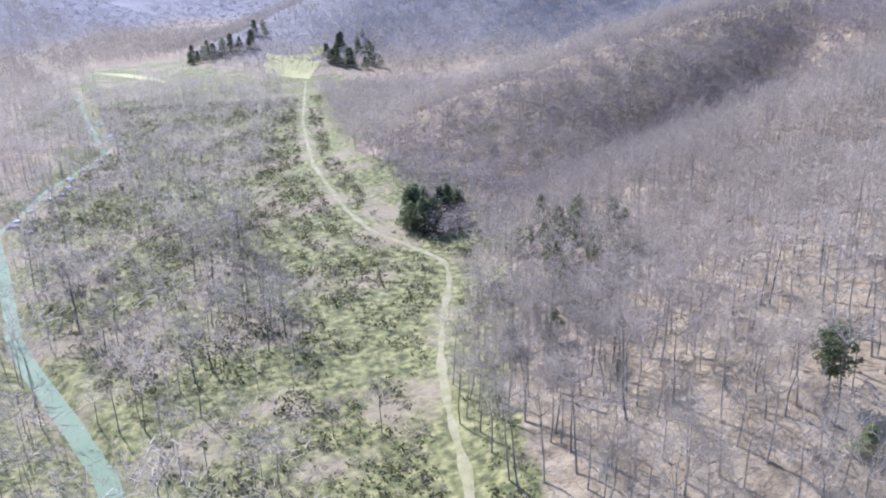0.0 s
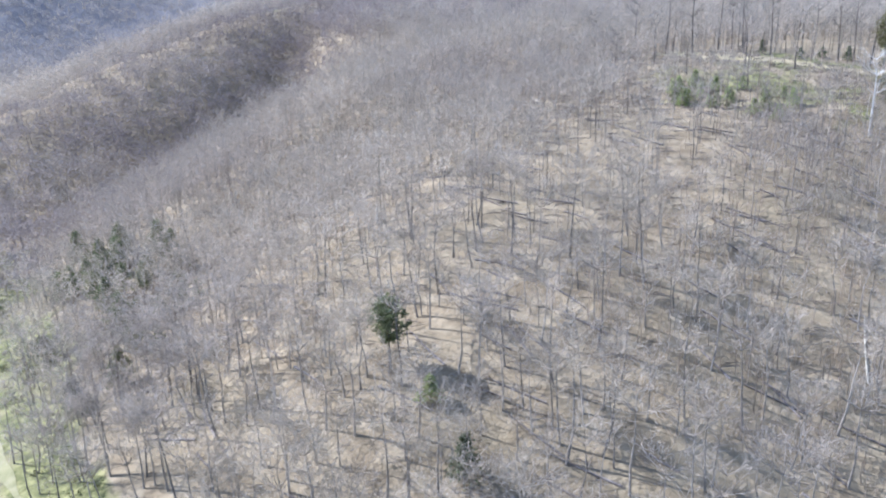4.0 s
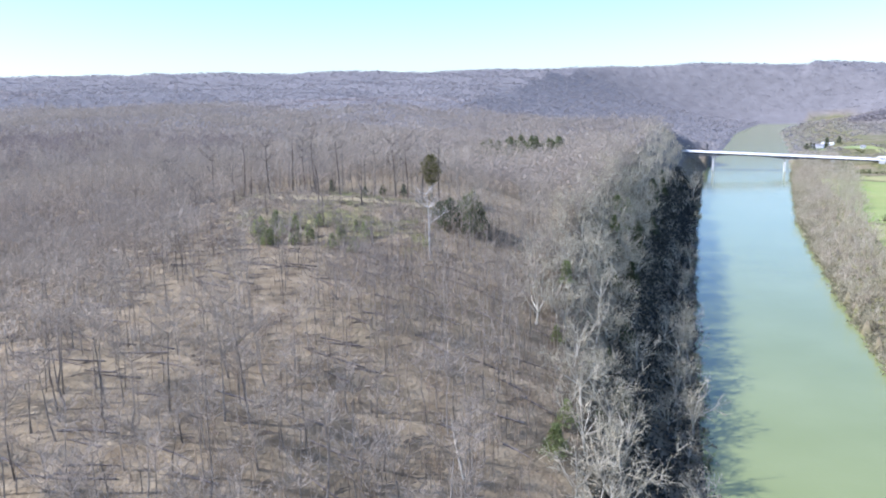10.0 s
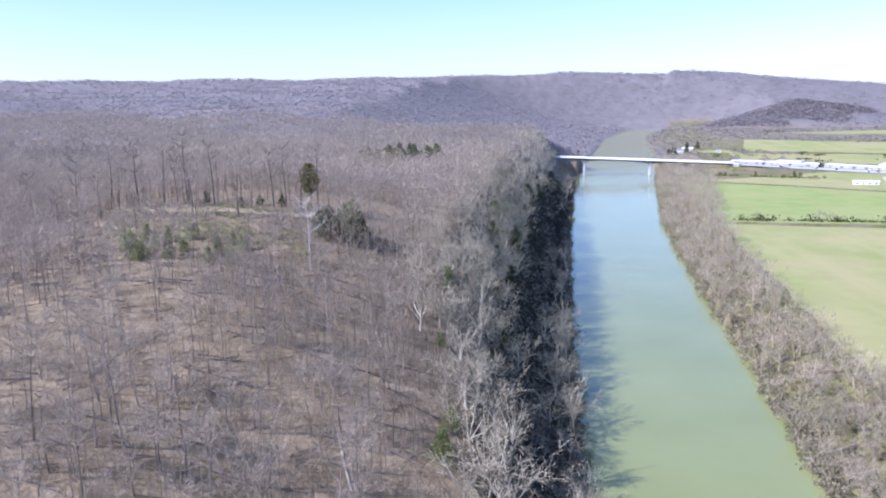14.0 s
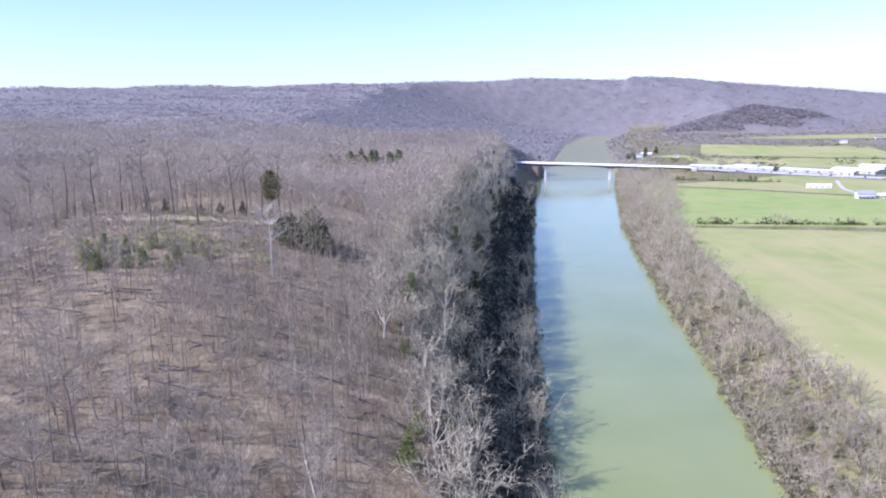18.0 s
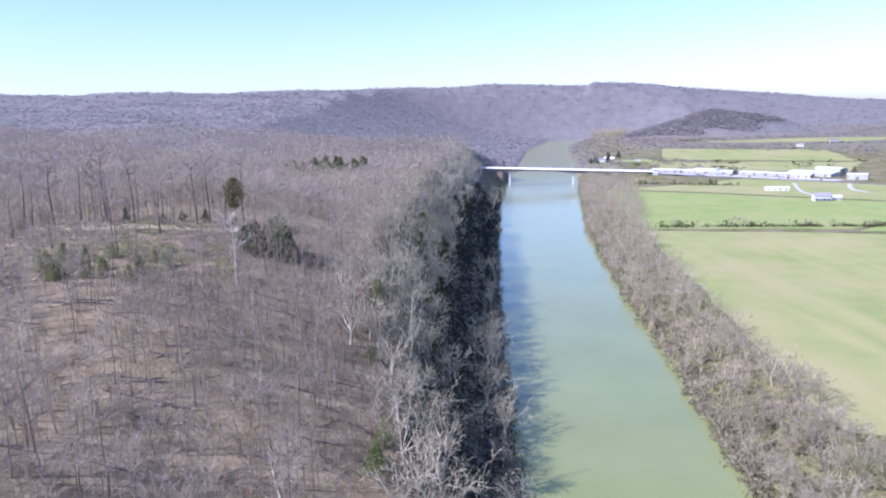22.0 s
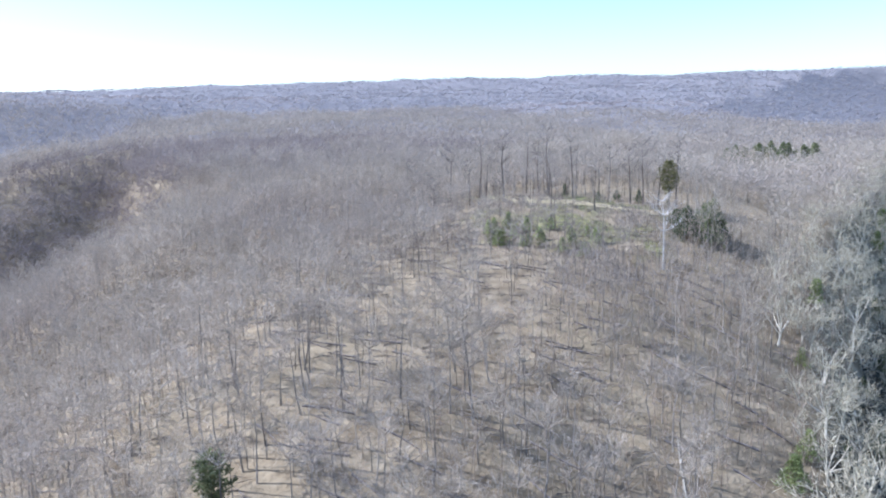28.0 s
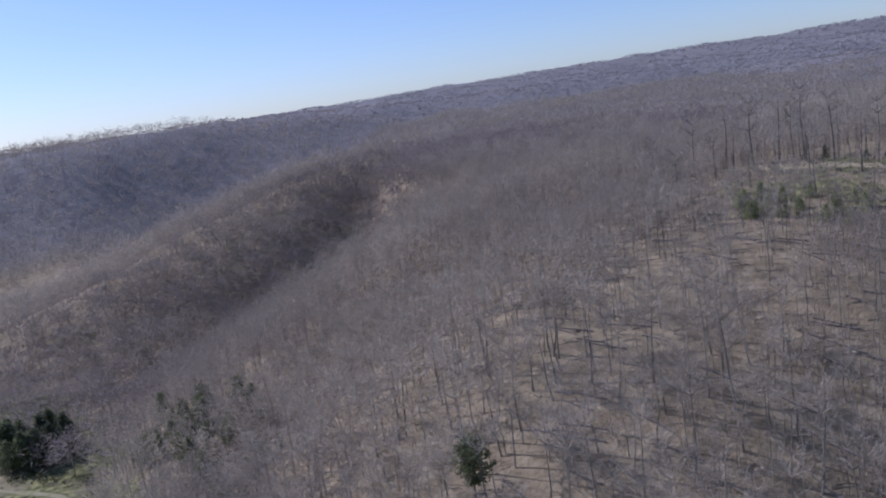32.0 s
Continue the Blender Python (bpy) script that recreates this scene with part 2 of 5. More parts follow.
def ground_material():
    """Leaf litter under the woods, with rough grass where the ground attribute says so."""
    m = material("ground", ((0.16, 0.121, 0.072), (0.22, 0.172, 0.105), (0.287, 0.231, 0.147)), 0.22, detail=10, rough=1.0, patch=0.6, patch_scale=0.03, patch_colour=(0.2, 0.16, 0.095), bump=0.5, bump_scale=0.9)
    n, link = m.node_tree.nodes, m.node_tree.links.new
    b = n["Principled BSDF"]
    litter = b.inputs["Base Color"].links[0].from_socket
    spread = n.new("ShaderNodeAttribute")
    spread.attribute_name = "grass"
    where = n.new("ShaderNodeNewGeometry")
    big, fine = n.new("ShaderNodeTexNoise"), n.new("ShaderNodeTexNoise")
    big.inputs["Scale"].default_value, big.inputs["Detail"].default_value = 0.09, 9
    fine.inputs["Scale"].default_value, fine.inputs["Detail"].default_value = 0.45, 10
    for node in (big, fine):
        link(where.outputs["Position"], node.inputs["Vector"])
    ramp = n.new("ShaderNodeValToRGB")
    for k, c in enumerate(((0.066, 0.068, 0.026), (0.132, 0.128, 0.047), (0.23, 0.212, 0.088))):
        e = ramp.color_ramp.elements[k] if k < 2 else ramp.color_ramp.elements.new(0.5)
        e.position, e.color = (0.36, 0.5, 0.66)[k], (*c, 1)
    link(fine.outputs["Fac"], ramp.inputs["Fac"])
    bare, worn, dry = n.new("ShaderNodeTexNoise"), n.new("ShaderNodeMapRange"), n.new("ShaderNodeMix")
    bare.inputs["Scale"].default_value, bare.inputs["Detail"].default_value = 0.045, 6
    link(where.outputs["Position"], bare.inputs["Vector"])
    worn.inputs["From Min"].default_value, worn.inputs["From Max"].default_value, worn.inputs["To Max"].default_value = 0.5, 0.62, 0.75
    link(bare.outputs["Fac"], worn.inputs["Value"])
    dry.data_type = "RGBA"
    dry.inputs["B"].default_value = (0.225, 0.178, 0.115, 1)
    link(worn.outputs[0], dry.inputs["Factor"])
    link(ramp.outputs["Color"], dry.inputs["A"])
    lift = n.new("ShaderNodeMath")
    lift.operation = "MULTIPLY_ADD"
    lift.inputs[1].default_value, lift.inputs[2].default_value = 1.6, -0.8
    link(big.outputs["Fac"], lift.inputs[0])
    add = n.new("ShaderNodeMath")
    link(lift.outputs[0], add.inputs[0])
    link(spread.outputs["Fac"], add.inputs[1])
    span = n.new("ShaderNodeMapRange")
    span.inputs["From Min"].default_value, span.inputs["From Max"].default_value = 0.4, 0.6
    link(add.outputs[0], span.inputs["Value"])
    mix = n.new("ShaderNodeMix")
    mix.data_type = "RGBA"
    link(span.outputs[0], mix.inputs["Factor"])
    link(litter, mix.inputs["A"])
    link(dry.outputs["Result"], mix.inputs["B"])
    # woods too far off to tell one tree from the next, distance haze greyed into them
    canopy, cover, twigs = n.new("ShaderNodeAttribute"), n.new("ShaderNodeMix"), n.new("ShaderNodeValToRGB")
    canopy.attribute_name, cover.data_type = "canopy", "RGBA"
    mottle = n.new("ShaderNodeTexNoise")
    mottle.inputs["Scale"].default_value, mottle.inputs["Detail"].default_value = 0.035, 9
    link(where.outputs["Position"], mottle.inputs["Vector"])
    for e, p, c in zip(twigs.color_ramp.elements, (0.35, 0.68), ((0.151, 0.14, 0.134), (0.186, 0.173, 0.166))):
        e.position, e.color = p, (*c, 1)
    link(mottle.outputs["Fac"], twigs.inputs["Fac"])
    link(canopy.outputs["Fac"], cover.inputs["Factor"])
    link(mix.outputs["Result"], cover.inputs["A"])
    link(twigs.outputs["Color"], cover.inputs["B"])
    link(cover.outputs["Result"], b.inputs["Base Color"])
    # the uneven tops of those woods
    crowns, rise, tops = n.new("ShaderNodeTexNoise"), n.new("ShaderNodeMath"), n.new("ShaderNodeBump")
    crowns.inputs["Scale"].default_value, crowns.inputs["Detail"].default_value = 0.06, 3
    link(where.outputs["Position"], crowns.inputs["Vector"])
    rise.operation = "MULTIPLY"
    rise.inputs[1].default_value = 1.8
    link(canopy.outputs["Fac"], rise.inputs[0])
    link(rise.outputs[0], tops.inputs["Distance"])
    link(crowns.outputs["Fac"], tops.inputs["Height"])
    link(b.inputs["Normal"].links[0].from_socket, tops.inputs["Normal"])
    link(tops.outputs[0], b.inputs["Normal"])
    return m


GROUND = ground_material()

# ---- the lie of the land ----
def smooth(a, b, v):
    s = np.clip((v - a) / (b - a), 0, 1)
    return s * s * (3 - 2 * s)


RIVER_Y = (-4500, -600, 0, 196, 300, 480, 660, 1040, 1500, 2100, 2600, 3200, 4500)
RIVER_L = (-380, -40, 18, 22, 28, 42, 58, 96, 172, 270, 400, 640, 1500)
RIVER_R = (-270, 50, 78, 84, 95, 113, 135, 202, 280, 372, 520, 800, 1700)


def river_left(y):
    return np.interp(y, RIVER_Y, RIVER_L)


def river_right(y):
    return np.interp(y, RIVER_Y, RIVER_R)


# spine points: x, y, height, reach to either side
NEAR_HILL = ((-100, 50, 1, 20), (-106, 75, 11, 46), (-112, 100, 20, 76), (-116, 130, 30, 110), (-120, 170, 41, 150), (-118, 225, 51, 185), (-112, 290, 59, 205),
             (-110, 330, 59, 215), (-125, 430, 50, 230), (-140, 600, 50, 250), (-120, 800, 52, 260), (-60, 1000, 50, 260), (60, 1350, 45, 200))
HILL_SHOULDER = ((-212, 74, 1, 20), (-208, 102, 11, 46), (-214, 155, 29, 88), (-216, 215, 46, 122), (-200, 290, 57, 150))
WEST_HILL = ((-400, 95, 9, 80), (-418, 150, 29, 108), (-440, 230, 48, 130), (-468, 330, 62, 150), (-515, 450, 68, 190), (-540, 650, 74, 240), (-500, 900, 80, 300))
FAR_HILLS = (
    ((-850, 90, 20, 200), (-950, 160, 70, 260), (-1000, 330, 116, 330), (-1020, 560, 124, 420), (-920, 900, 112, 480), (-820, 1350, 112, 520)),
    ((-330, -330, 14, 150), (-480, -400, 45, 220), (-700, -480, 75, 300), (-1000, -560, 95, 380), (-1500, -500, 130, 500)),
    ((-2600, 1200, 150, 900), (-1700, 1800, 168, 900), (-800, 2300, 168, 900), (-200, 2700, 176, 900), (300, 2950, 190, 800), (650, 3000, 174, 650), (1100, 3050, 136, 600), (1700, 3000, 78, 600), (2700, 2800, 40, 600)),
    ((450, 2300, 45, 160), (570, 2260, 72, 210), (700, 2200, 78, 220), (880, 2150, 50, 200)),
    ((-2400, -400, 120, 800), (-2000, 300, 140, 700), (-2300, 1000, 150, 800)),
)
# the wooded upland behind the near hill: distance, height beside the river, height inland
UPLAND = ((330, 46, 44), (450, 49, 56), (600, 50, 62), (800, 50, 68), (1000, 50, 77), (1500, 60, 100), (2000, 92, 132), (2400, 130, 160), (3200, 60, 80))


def spine(x, y, points, power=1.0, ratio=False):
    """Height over the valley floor of a ridge along its spine."""
    best, share = np.zeros_like(x), np.zeros_like(x)
    for (x0, y0, h0, w0), (x1, y1, h1, w1) in zip(points, points[1:]):
        dx, dy = x1 - x0, y1 - y0
        s = np.clip(((x - x0) * dx + (y - y0) * dy) / (dx * dx + dy * dy), 0, 1)
        d = np.hypot(x - x0 - s * dx, y - y0 - s * dy) / (w0 + s * (w1 - w0))
        part = np.cos(np.clip(d, 0, 1) ** power * math.pi / 2) ** 2
        best, share = np.maximum(best, (h0 + s * (h1 - h0)) * part), np.maximum(share, part)
    return (best, share) if ratio else best


def ripple(x, y, size, seed):
    a = seed * 1.7
    return (np.sin(x / size + 1.3 * np.sin(y / size * 0.7 + a)) * np.cos(y / size * 0.9 + 1.1 * np.sin(x / size * 0.6 - a)) + 0.5 * np.sin((x + y) / size * 1.9 + a)) / 1.5


def land(x, y):
    """Height of the ground, river bed included; works on arrays."""
    x, y = np.asarray(x, float), np.asarray(y, float)
    left, right = river_left(y), river_right(y)
    west = left - x          # distance west of the river's left bank
    east = x - right
    rolling = 7 + 14 * smooth(1150, 1900, y + 0.4 * x) + 1.2 * ripple(x, y, 90, 2)
    hills = np.maximum(np.maximum(spine(x, y, NEAR_HILL, 1.15), spine(x, y, HILL_SHOULDER, 1.15)), spine(x, y, WEST_HILL))
    for k, ridge in enumerate(FAR_HILLS):
        height, share = spine(x, y, ridge, ratio=True)
        gully = np.abs(ripple(x, y, 120, k + 9)) ** 0.8 * 4 * share * (1 - share)     # hollows down the flanks
        hills = np.maximum(hills, height * (1 - 0.22 * gully) * (1 + 0.025 * ripple(x, y, 170, k) + 0.02 * ripple(x, y, 60, k + 3)))
    away = np.hypot(x, y)
    inland = smooth(60, 520, west)
    upland = np.interp(away, [p[0] for p in UPLAND], [p[1] for p in UPLAND]) * (1 - inland) + np.interp(away, [p[0] for p in UPLAND], [p[2] for p in UPLAND]) * inland
    upland = upland * (1 + smooth(480, 900, away) * (1 - 0.5 * smooth(1000, 1400, away)) * (0.10 * ripple(x, y, 130, 5) - 0.13 * np.abs(ripple(x, y, 75, 11))))
    bearing = np.degrees(np.arctan2(-x, np.maximum(y, 1)))
    brink = np.interp(bearing, (30, 43, 50, 56), (230, 270, 325, 365))        # where the hollow's head runs out
    upland = upland * smooth(brink, brink + np.interp(bearing, (43, 51), (120, 215)), away) * smooth(60, 48, bearing) * (y > 0) * smooth(-40, 40, west)
    hills = np.maximum(hills, upland)
    hills = hills + smooth(3, 20, hills) * (1.6 * ripple(x, y, 45, 1) + 0.6 * ripple(x, y, 17, 4))
    ground = np.where(x < (left + right) / 2, 6 + 0.5 * ripple(x, y, 40, 6), rolling) + hills
    # the bluff over the river's left bank: a bench at the water, then a steep rise
    bluff = np.where(west < 12, 1 + 0.2 * west, 3.4 + (west - 12) * 1.25)
    ground = np.where(x < (left + right) / 2, np.minimum(ground, np.maximum(bluff, 0.8) + 400 * smooth(1100, 1400, y)), ground)
    ground = np.where(east > 0, np.minimum(ground, -0.8 + east * 0.26 + 400 * smooth(1100, 1400, y)), ground)
    # the valley opens gently to either side upstream of the bridge
    away = np.hypot(np.maximum(np.maximum(west, east), 0), 3 * np.maximum(y - 2650, 0))
    ground = np.where(y > 1050, np.minimum(ground, 2.5 + 0.07 * away + 0.00042 * away ** 2 + 60 * smooth(1350, 1050, y) * (east > 0) + 60 * smooth(1250, 1050, y) * (west > 0)), ground)
    ramp = 12.0 - 0.055 * np.maximum(0, x - 296) - 0.45 * np.maximum(0, np.abs(y - 1066 + 0.1 * (x - 300)) - 6) - 0.6 * np.maximum(0, 284 - x)
    ground = np.where(east > 40, np.maximum(ground, ramp), ground)   # embankment behind the bridge
    inside = np.where(y < 2650, np.minimum(x - left, right - x), -1)
    ground = np.where(inside > 0, np.maximum(-0.1 - inside * 0.5, -4), ground)
    # the creek in the western valley
    return np.where(hills < 4, ground - 3.2 * (1 - smooth(creek_half(x), creek_half(x) + 5, creek_far(x, y))) * (west > 25), ground)


CREEK = ((-2000, -140), (-1000, -210), (-700, -120), (-560, -92), (-476, -72), (-400, -88), (-330, -95), (-270, -78), (-225, -66), (-205, -58), (-175, -44), (-150, -33), (-120, -26), (-70, -32), (0, -45), (30, -52))


def creek_half(x):
    return np.interp(x, (-900, -300, -200, -140, 0), (0.2, 0.2, 0.5, 1.4, 3.0))


def creek_far(x, y):
    best = np.full(np.shape(x), 1e9)
    for (x0, y0), (x1, y1) in zip(CREEK, CREEK[1:]):
        dx, dy = x1 - x0, y1 - y0
        s = np.clip(((x - x0) * dx + (y - y0) * dy) / (dx * dx + dy * dy), 0, 1)
        best = np.minimum(best, np.hypot(x - x0 - s * dx, y - y0 - s * dy))
    return best


# ---- ground, water, fields ----
def tri_mesh(name, verts, tris, mats, which=None, shade=False):
    """A mesh from arrays of corners and triangles (or quads)."""
    verts, tris = np.asarray(verts, np.float32).reshape(-1, 3), np.asarray(tris, np.int32)
    n = tris.shape[1]
    mesh = bpy.data.meshes.new(name)
    mesh.vertices.add(len(verts))
    mesh.vertices.foreach_set("co", verts.ravel())
    mesh.loops.add(tris.size)
    mesh.loops.foreach_set("vertex_index", tris.ravel())
    mesh.polygons.add(len(tris))
    mesh.polygons.foreach_set("loop_start", np.arange(0, tris.size, n, dtype=np.int32))
    mesh.polygons.foreach_set("loop_total", np.full(len(tris), n, np.int32))
    if which is not None:
        mesh.polygons.foreach_set("material_index", np.asarray(which, np.int32))
    mesh.polygons.foreach_set("use_smooth", np.full(len(tris), shade))
    for m in mats if isinstance(mats, (list, tuple)) else (mats,):
        mesh.materials.append(m)
    mesh.update(calc_edges=True)
    return mesh


def steps(*runs):
    """Coordinates from runs of (start, end, step)."""
    return np.unique(np.concatenate([np.arange(a, b + 1e-6, s) for a, b, s in runs]).round(2))


def sheet(xs, ys):
    gx, gy = np.meshgrid(xs, ys)
    k = np.arange(gx.size).reshape(gx.shape)
    quads = np.stack([k[:-1, :-1], k[:-1, 1:], k[1:, 1:], k[1:, :-1]], -1).reshape(-1, 4)
    return gx.ravel(), gy.ravel(), quads


def grassiness(x, y):
    """1 on the meadows and the river plain, 0 under the woods."""
    hills = land(x, y) - 6
    meadow = smooth(7, 3, hills) * smooth(-70, -95, x) * smooth(-900, -560, x) * smooth(-140, -60, y) * smooth(120, 75, y)
    meadow = np.maximum(meadow, 0.9 * smooth(8, 4, hills) * smooth(-480, -560, x) * smooth(-980, -850, x) * smooth(-170, -110, y) * smooth(140, 80, y))
    plain = smooth(-7, -2, x - river_right(y)) * 0.74 * smooth(22, 12, hills)
    crest = 0.85 * np.exp(-(((x + 92) / 34) ** 2 + ((y - 287) / 13) ** 2)) + 0.72 * np.exp(-(((x + 95) / 52) ** 2 + ((y - 250) / 27) ** 2))
    far_patch = 0.9 * np.exp(-(((x + 505) / 22) ** 2 + ((y - 372) / 14) ** 2))
    return np.clip(np.maximum(np.maximum(meadow, plain), np.maximum(crest, far_patch)), 0, 1)


gx, gy, quads = sheet(steps((-4800, -1600, 160), (-1600, -700, 45), (-700, -340, 12), (-340, -100, 3), (-100, 60, 5), (60, 150, 2.5), (150, 240, 5), (240, 1000, 20), (1000, 4800, 160)),
                      steps((-4800, -800, 200), (-800, -200, 40), (-200, 440, 5), (-105, -15, 2), (440, 1150, 12), (1150, 3200, 45), (3200, 4800, 160)))
ground = new("ground", tri_mesh("ground", np.stack([gx, gy, land(gx, gy)], -1), quads, GROUND, shade=True))
spread = ground.data.attributes.new("grass", "FLOAT", "POINT")
spread.data.foreach_set("value", grassiness(gx, gy).astype(np.float32))
woods_far = np.maximum(smooth(12, 22, land(gx, gy)), ((gy > 1150) & (gx < river_right(gy) + 60) & (gx > river_left(gy) - 300)) * 1.0) * smooth(620, 900, np.hypot(gx, gy)) * (1 - grassiness(gx, gy))
ground.data.attributes.new("canopy", "FLOAT", "POINT").data.foreach_set("value", woods_far.astype(np.float32))
tagged(ground, "hilly ground of tan leaf litter with rough meadow grass", "ground", kind="structure")


def ribbon(name, line, width, mat, lift, level=None, step=4.0):
    """A strip along a line of (x, y), laid on the ground or at a level. width: a number or a function of x and y."""
    pts = np.array(line, float)
    run = np.r_[0, np.cumsum(np.hypot(*np.diff(pts, axis=0).T))]
    s = np.arange(0, run[-1], step)
    x, y = np.interp(s, run, pts[:, 0]), np.interp(s, run, pts[:, 1])
    for _ in range(6):                      # round the corners off
        x[1:-1], y[1:-1] = (x[:-2] + 2 * x[1:-1] + x[2:]) / 4, (y[:-2] + 2 * y[1:-1] + y[2:]) / 4
    tx, ty = np.gradient(x), np.gradient(y)
    size = np.hypot(tx, ty)
    w = (width(x, y) if callable(width) else np.full(len(x), width)) / 2
    rows = []
    for side in (-1, -0.33, 0.33, 1):
        px, py = x - side * w * ty / size, y + side * w * tx / size
        rows.append(np.stack([px, py, land(px, py) + lift if level is None else np.full(len(px), level)], -1))
    k = np.arange(4 * len(x)).reshape(4, -1)
    faces = np.stack([k[:-1, :-1], k[1:, :-1], k[1:, 1:], k[:-1, 1:]], -1).reshape(-1, 4)
    return new(name, tri_mesh(name, np.concatenate(rows), faces, mat, shade=True))


ry = steps((-4800, -600, 200), (-600, 1500, 30), (1500, 2640, 100))
rx0, rx1 = river_left(ry) - 3, river_right(ry) + 3
k = np.arange(2 * len(ry)).reshape(2, -1)
river = new("river", tri_mesh("river", np.concatenate([np.stack([rx0, ry, 0 * ry], -1), np.stack([rx1, ry, 0 * ry], -1)]),
                              np.stack([k[0, :-1], k[1, :-1], k[1, 1:], k[0, 1:]], -1), RIVER_WATER))
tagged(river, "calm murky green river between wooded banks", "river", kind="structure")
creek = ribbon("creek", CREEK[1:], lambda x, y: 2 * creek_half(x) + 4, CREEK_WATER, 0, level=3.6)
tagged(creek, "pale turquoise creek winding along the meadow", "creek", kind="structure")

TRAIL = ((-90, 24), (-120, 35), (-146, 38), (-173, 43), (-200, 51), (-226, 60), (-243, 63), (-262, 55), (-284, 45), (-312, 40), (-341, 38), (-391, 35), (-450, 38), (-520, 42), (-610, 52), (-700, 62))
trail = ribbon("trail", TRAIL, lambda x, y: 1.9 + 0.5 * np.sin(x / 7) + 0.5 * np.sin(x / 2.3), TRACK, 0.12, step=2)
tagged(trail, "pale mown grass track along the foot of the hill", "track", kind="structure")


def field(name, corners, mat, label, lift=0.25, n=24):
    """A four-cornered field that follows the ground, with slightly uneven edges."""
    (ax, ay), (bx, by), (cx, cy), (dx, dy) = corners
    u, v = (g.ravel() for g in np.meshgrid(np.linspace(0, 1, n), np.linspace(0, 1, n)))
    x = (1 - v) * ((1 - u) * ax + u * bx) + v * ((1 - u) * dx + u * cx)
    y = (1 - v) * ((1 - u) * ay + u * by) + v * ((1 - u) * dy + u * cy)
    x, y = x + 2.0 * ripple(x, y, 19, 3), y + 2.0 * ripple(y, x, 23, 5)
    k = np.arange(n * n).reshape(n, n)
    faces = np.stack([k[:-1, :-1], k[:-1, 1:], k[1:, 1:], k[1:, :-1]], -1).reshape(-1, 4)
    ob = new(name, tri_mesh(name, np.stack([x, y, land(x, y) + lift], -1), faces, mat, shade=True))
    return tagged(ob, label, "field", kind="structure")


field("pasture", ((166, 607), (312, 575), (470, 700), (205, 912)), PASTURE, "bright green pasture on the river plain", n=40)
field("pasture", ((312, 565), (520, 500), (760, 620), (470, 700)), PASTURE, "bright green pasture beside the farm sheds", n=30)
field("hayfield", ((117, 215), (420, 80), (560, 470), (163, 598)), HAYFIELD, "pale yellow-green hayfield beside the river", n=50)
field("pasture", ((455, 1540), (395, 1330), (640, 1180), (700, 1400)), HAYFIELD, "green upland pasture beyond the white sheds", n=24)
field("pasture", ((560, 1790), (690, 1640), (1050, 1560), (980, 1760)), HAYFIELD, "pale green pasture on the far plain", n=24)
field("pasture", ((820, 1400), (760, 1250), (1080, 1100), (1150, 1300)), HAYFIELD, "pale green pasture on the far plain", n=24)
field("rough_grass", ((214, 922), (476, 712), (690, 640), (404, 1000)), HAYFIELD, "rough grey-green grass beside the farmhouse", lift=0.18, n=30)
field("rough_grass", ((362, 1300), (347, 1168), (560, 1046), (640, 1165)), HAYFIELD, "rough grey-green grass behind the white sheds", lift=0.18, n=24)
field("clearing", ((-700, 66), (-735, 30), (-830, 36), (-800, 95)), DRY_GRASS, "pale yellow grass clearing in the valley", n=20)
field("clearing", ((-728, -40), (-760, -62), (-860, -130), (-835, -95)), DRY_GRASS, "pale yellow grass strip in the valley", n=16)

for corners in (((-150, 284), (-122, 268), (-118, 277), (-148, 294)), ((-121, 269), (-82, 277), (-80, 287), (-117, 279)), ((-81, 278), (-58, 291), (-60, 301), (-80, 288))):
    field("crest_grass", corners, CREST_GRASS, "strip of dry yellow grass along the hill's crest", lift=0.12, n=14)

# ---- trees ----
RNG = np.random.default_rng(7)


class Twigwork:
    """Collects tapered sticks and slivers as triangles."""

    def __init__(self, seed):
        self.v, self.t, self.rng = [], [], np.random.default_rng(seed)

    def stick(self, p, q, r0, r1, sides=4):
        p, q = np.asarray(p, float), np.asarray(q, float)
        d = (q - p) / (np.linalg.norm(q - p) + 1e-9)
        a = np.cross(d, (0.31, 0.87, 0.39))
        a /= np.linalg.norm(a)
        b, k = np.cross(d, a), len(self.v)
        for c, r in ((p, r0), (q, r1)):
            for s in range(sides):
                w = 2 * math.pi * s / sides
                self.v.append(c + r * (math.cos(w) * a + math.sin(w) * b))
        for s in range(sides):
            e = (s + 1) % sides
            self.t += [(k + s, k + e, k + sides + e), (k + s, k + sides + e, k + sides + s)]

    def sliver(self, p, q, w):
        p, q = np.asarray(p, float), np.asarray(q, float)
        a = np.cross(q - p, self.rng.normal(size=3))
        a *= w / (np.linalg.norm(a) + 1e-9) / 2
        k = len(self.v)
        self.v += [p - a, p + a, q]
        self.t.append((k, k + 1, k + 2))

    def tuft(self, c, size, n):
        """Leaves or needles: small triangles about a point."""
        for _ in range(n):
            p = c + self.rng.normal(size=3) * size * (0.5, 0.5, 0.4)
            q = p + self.rng.normal(size=3) * size * 0.55
            self.sliver(p, q, size * 0.5)

    def arrays(self):
        return np.array(self.v, np.float32), np.array(self.t, np.int32)


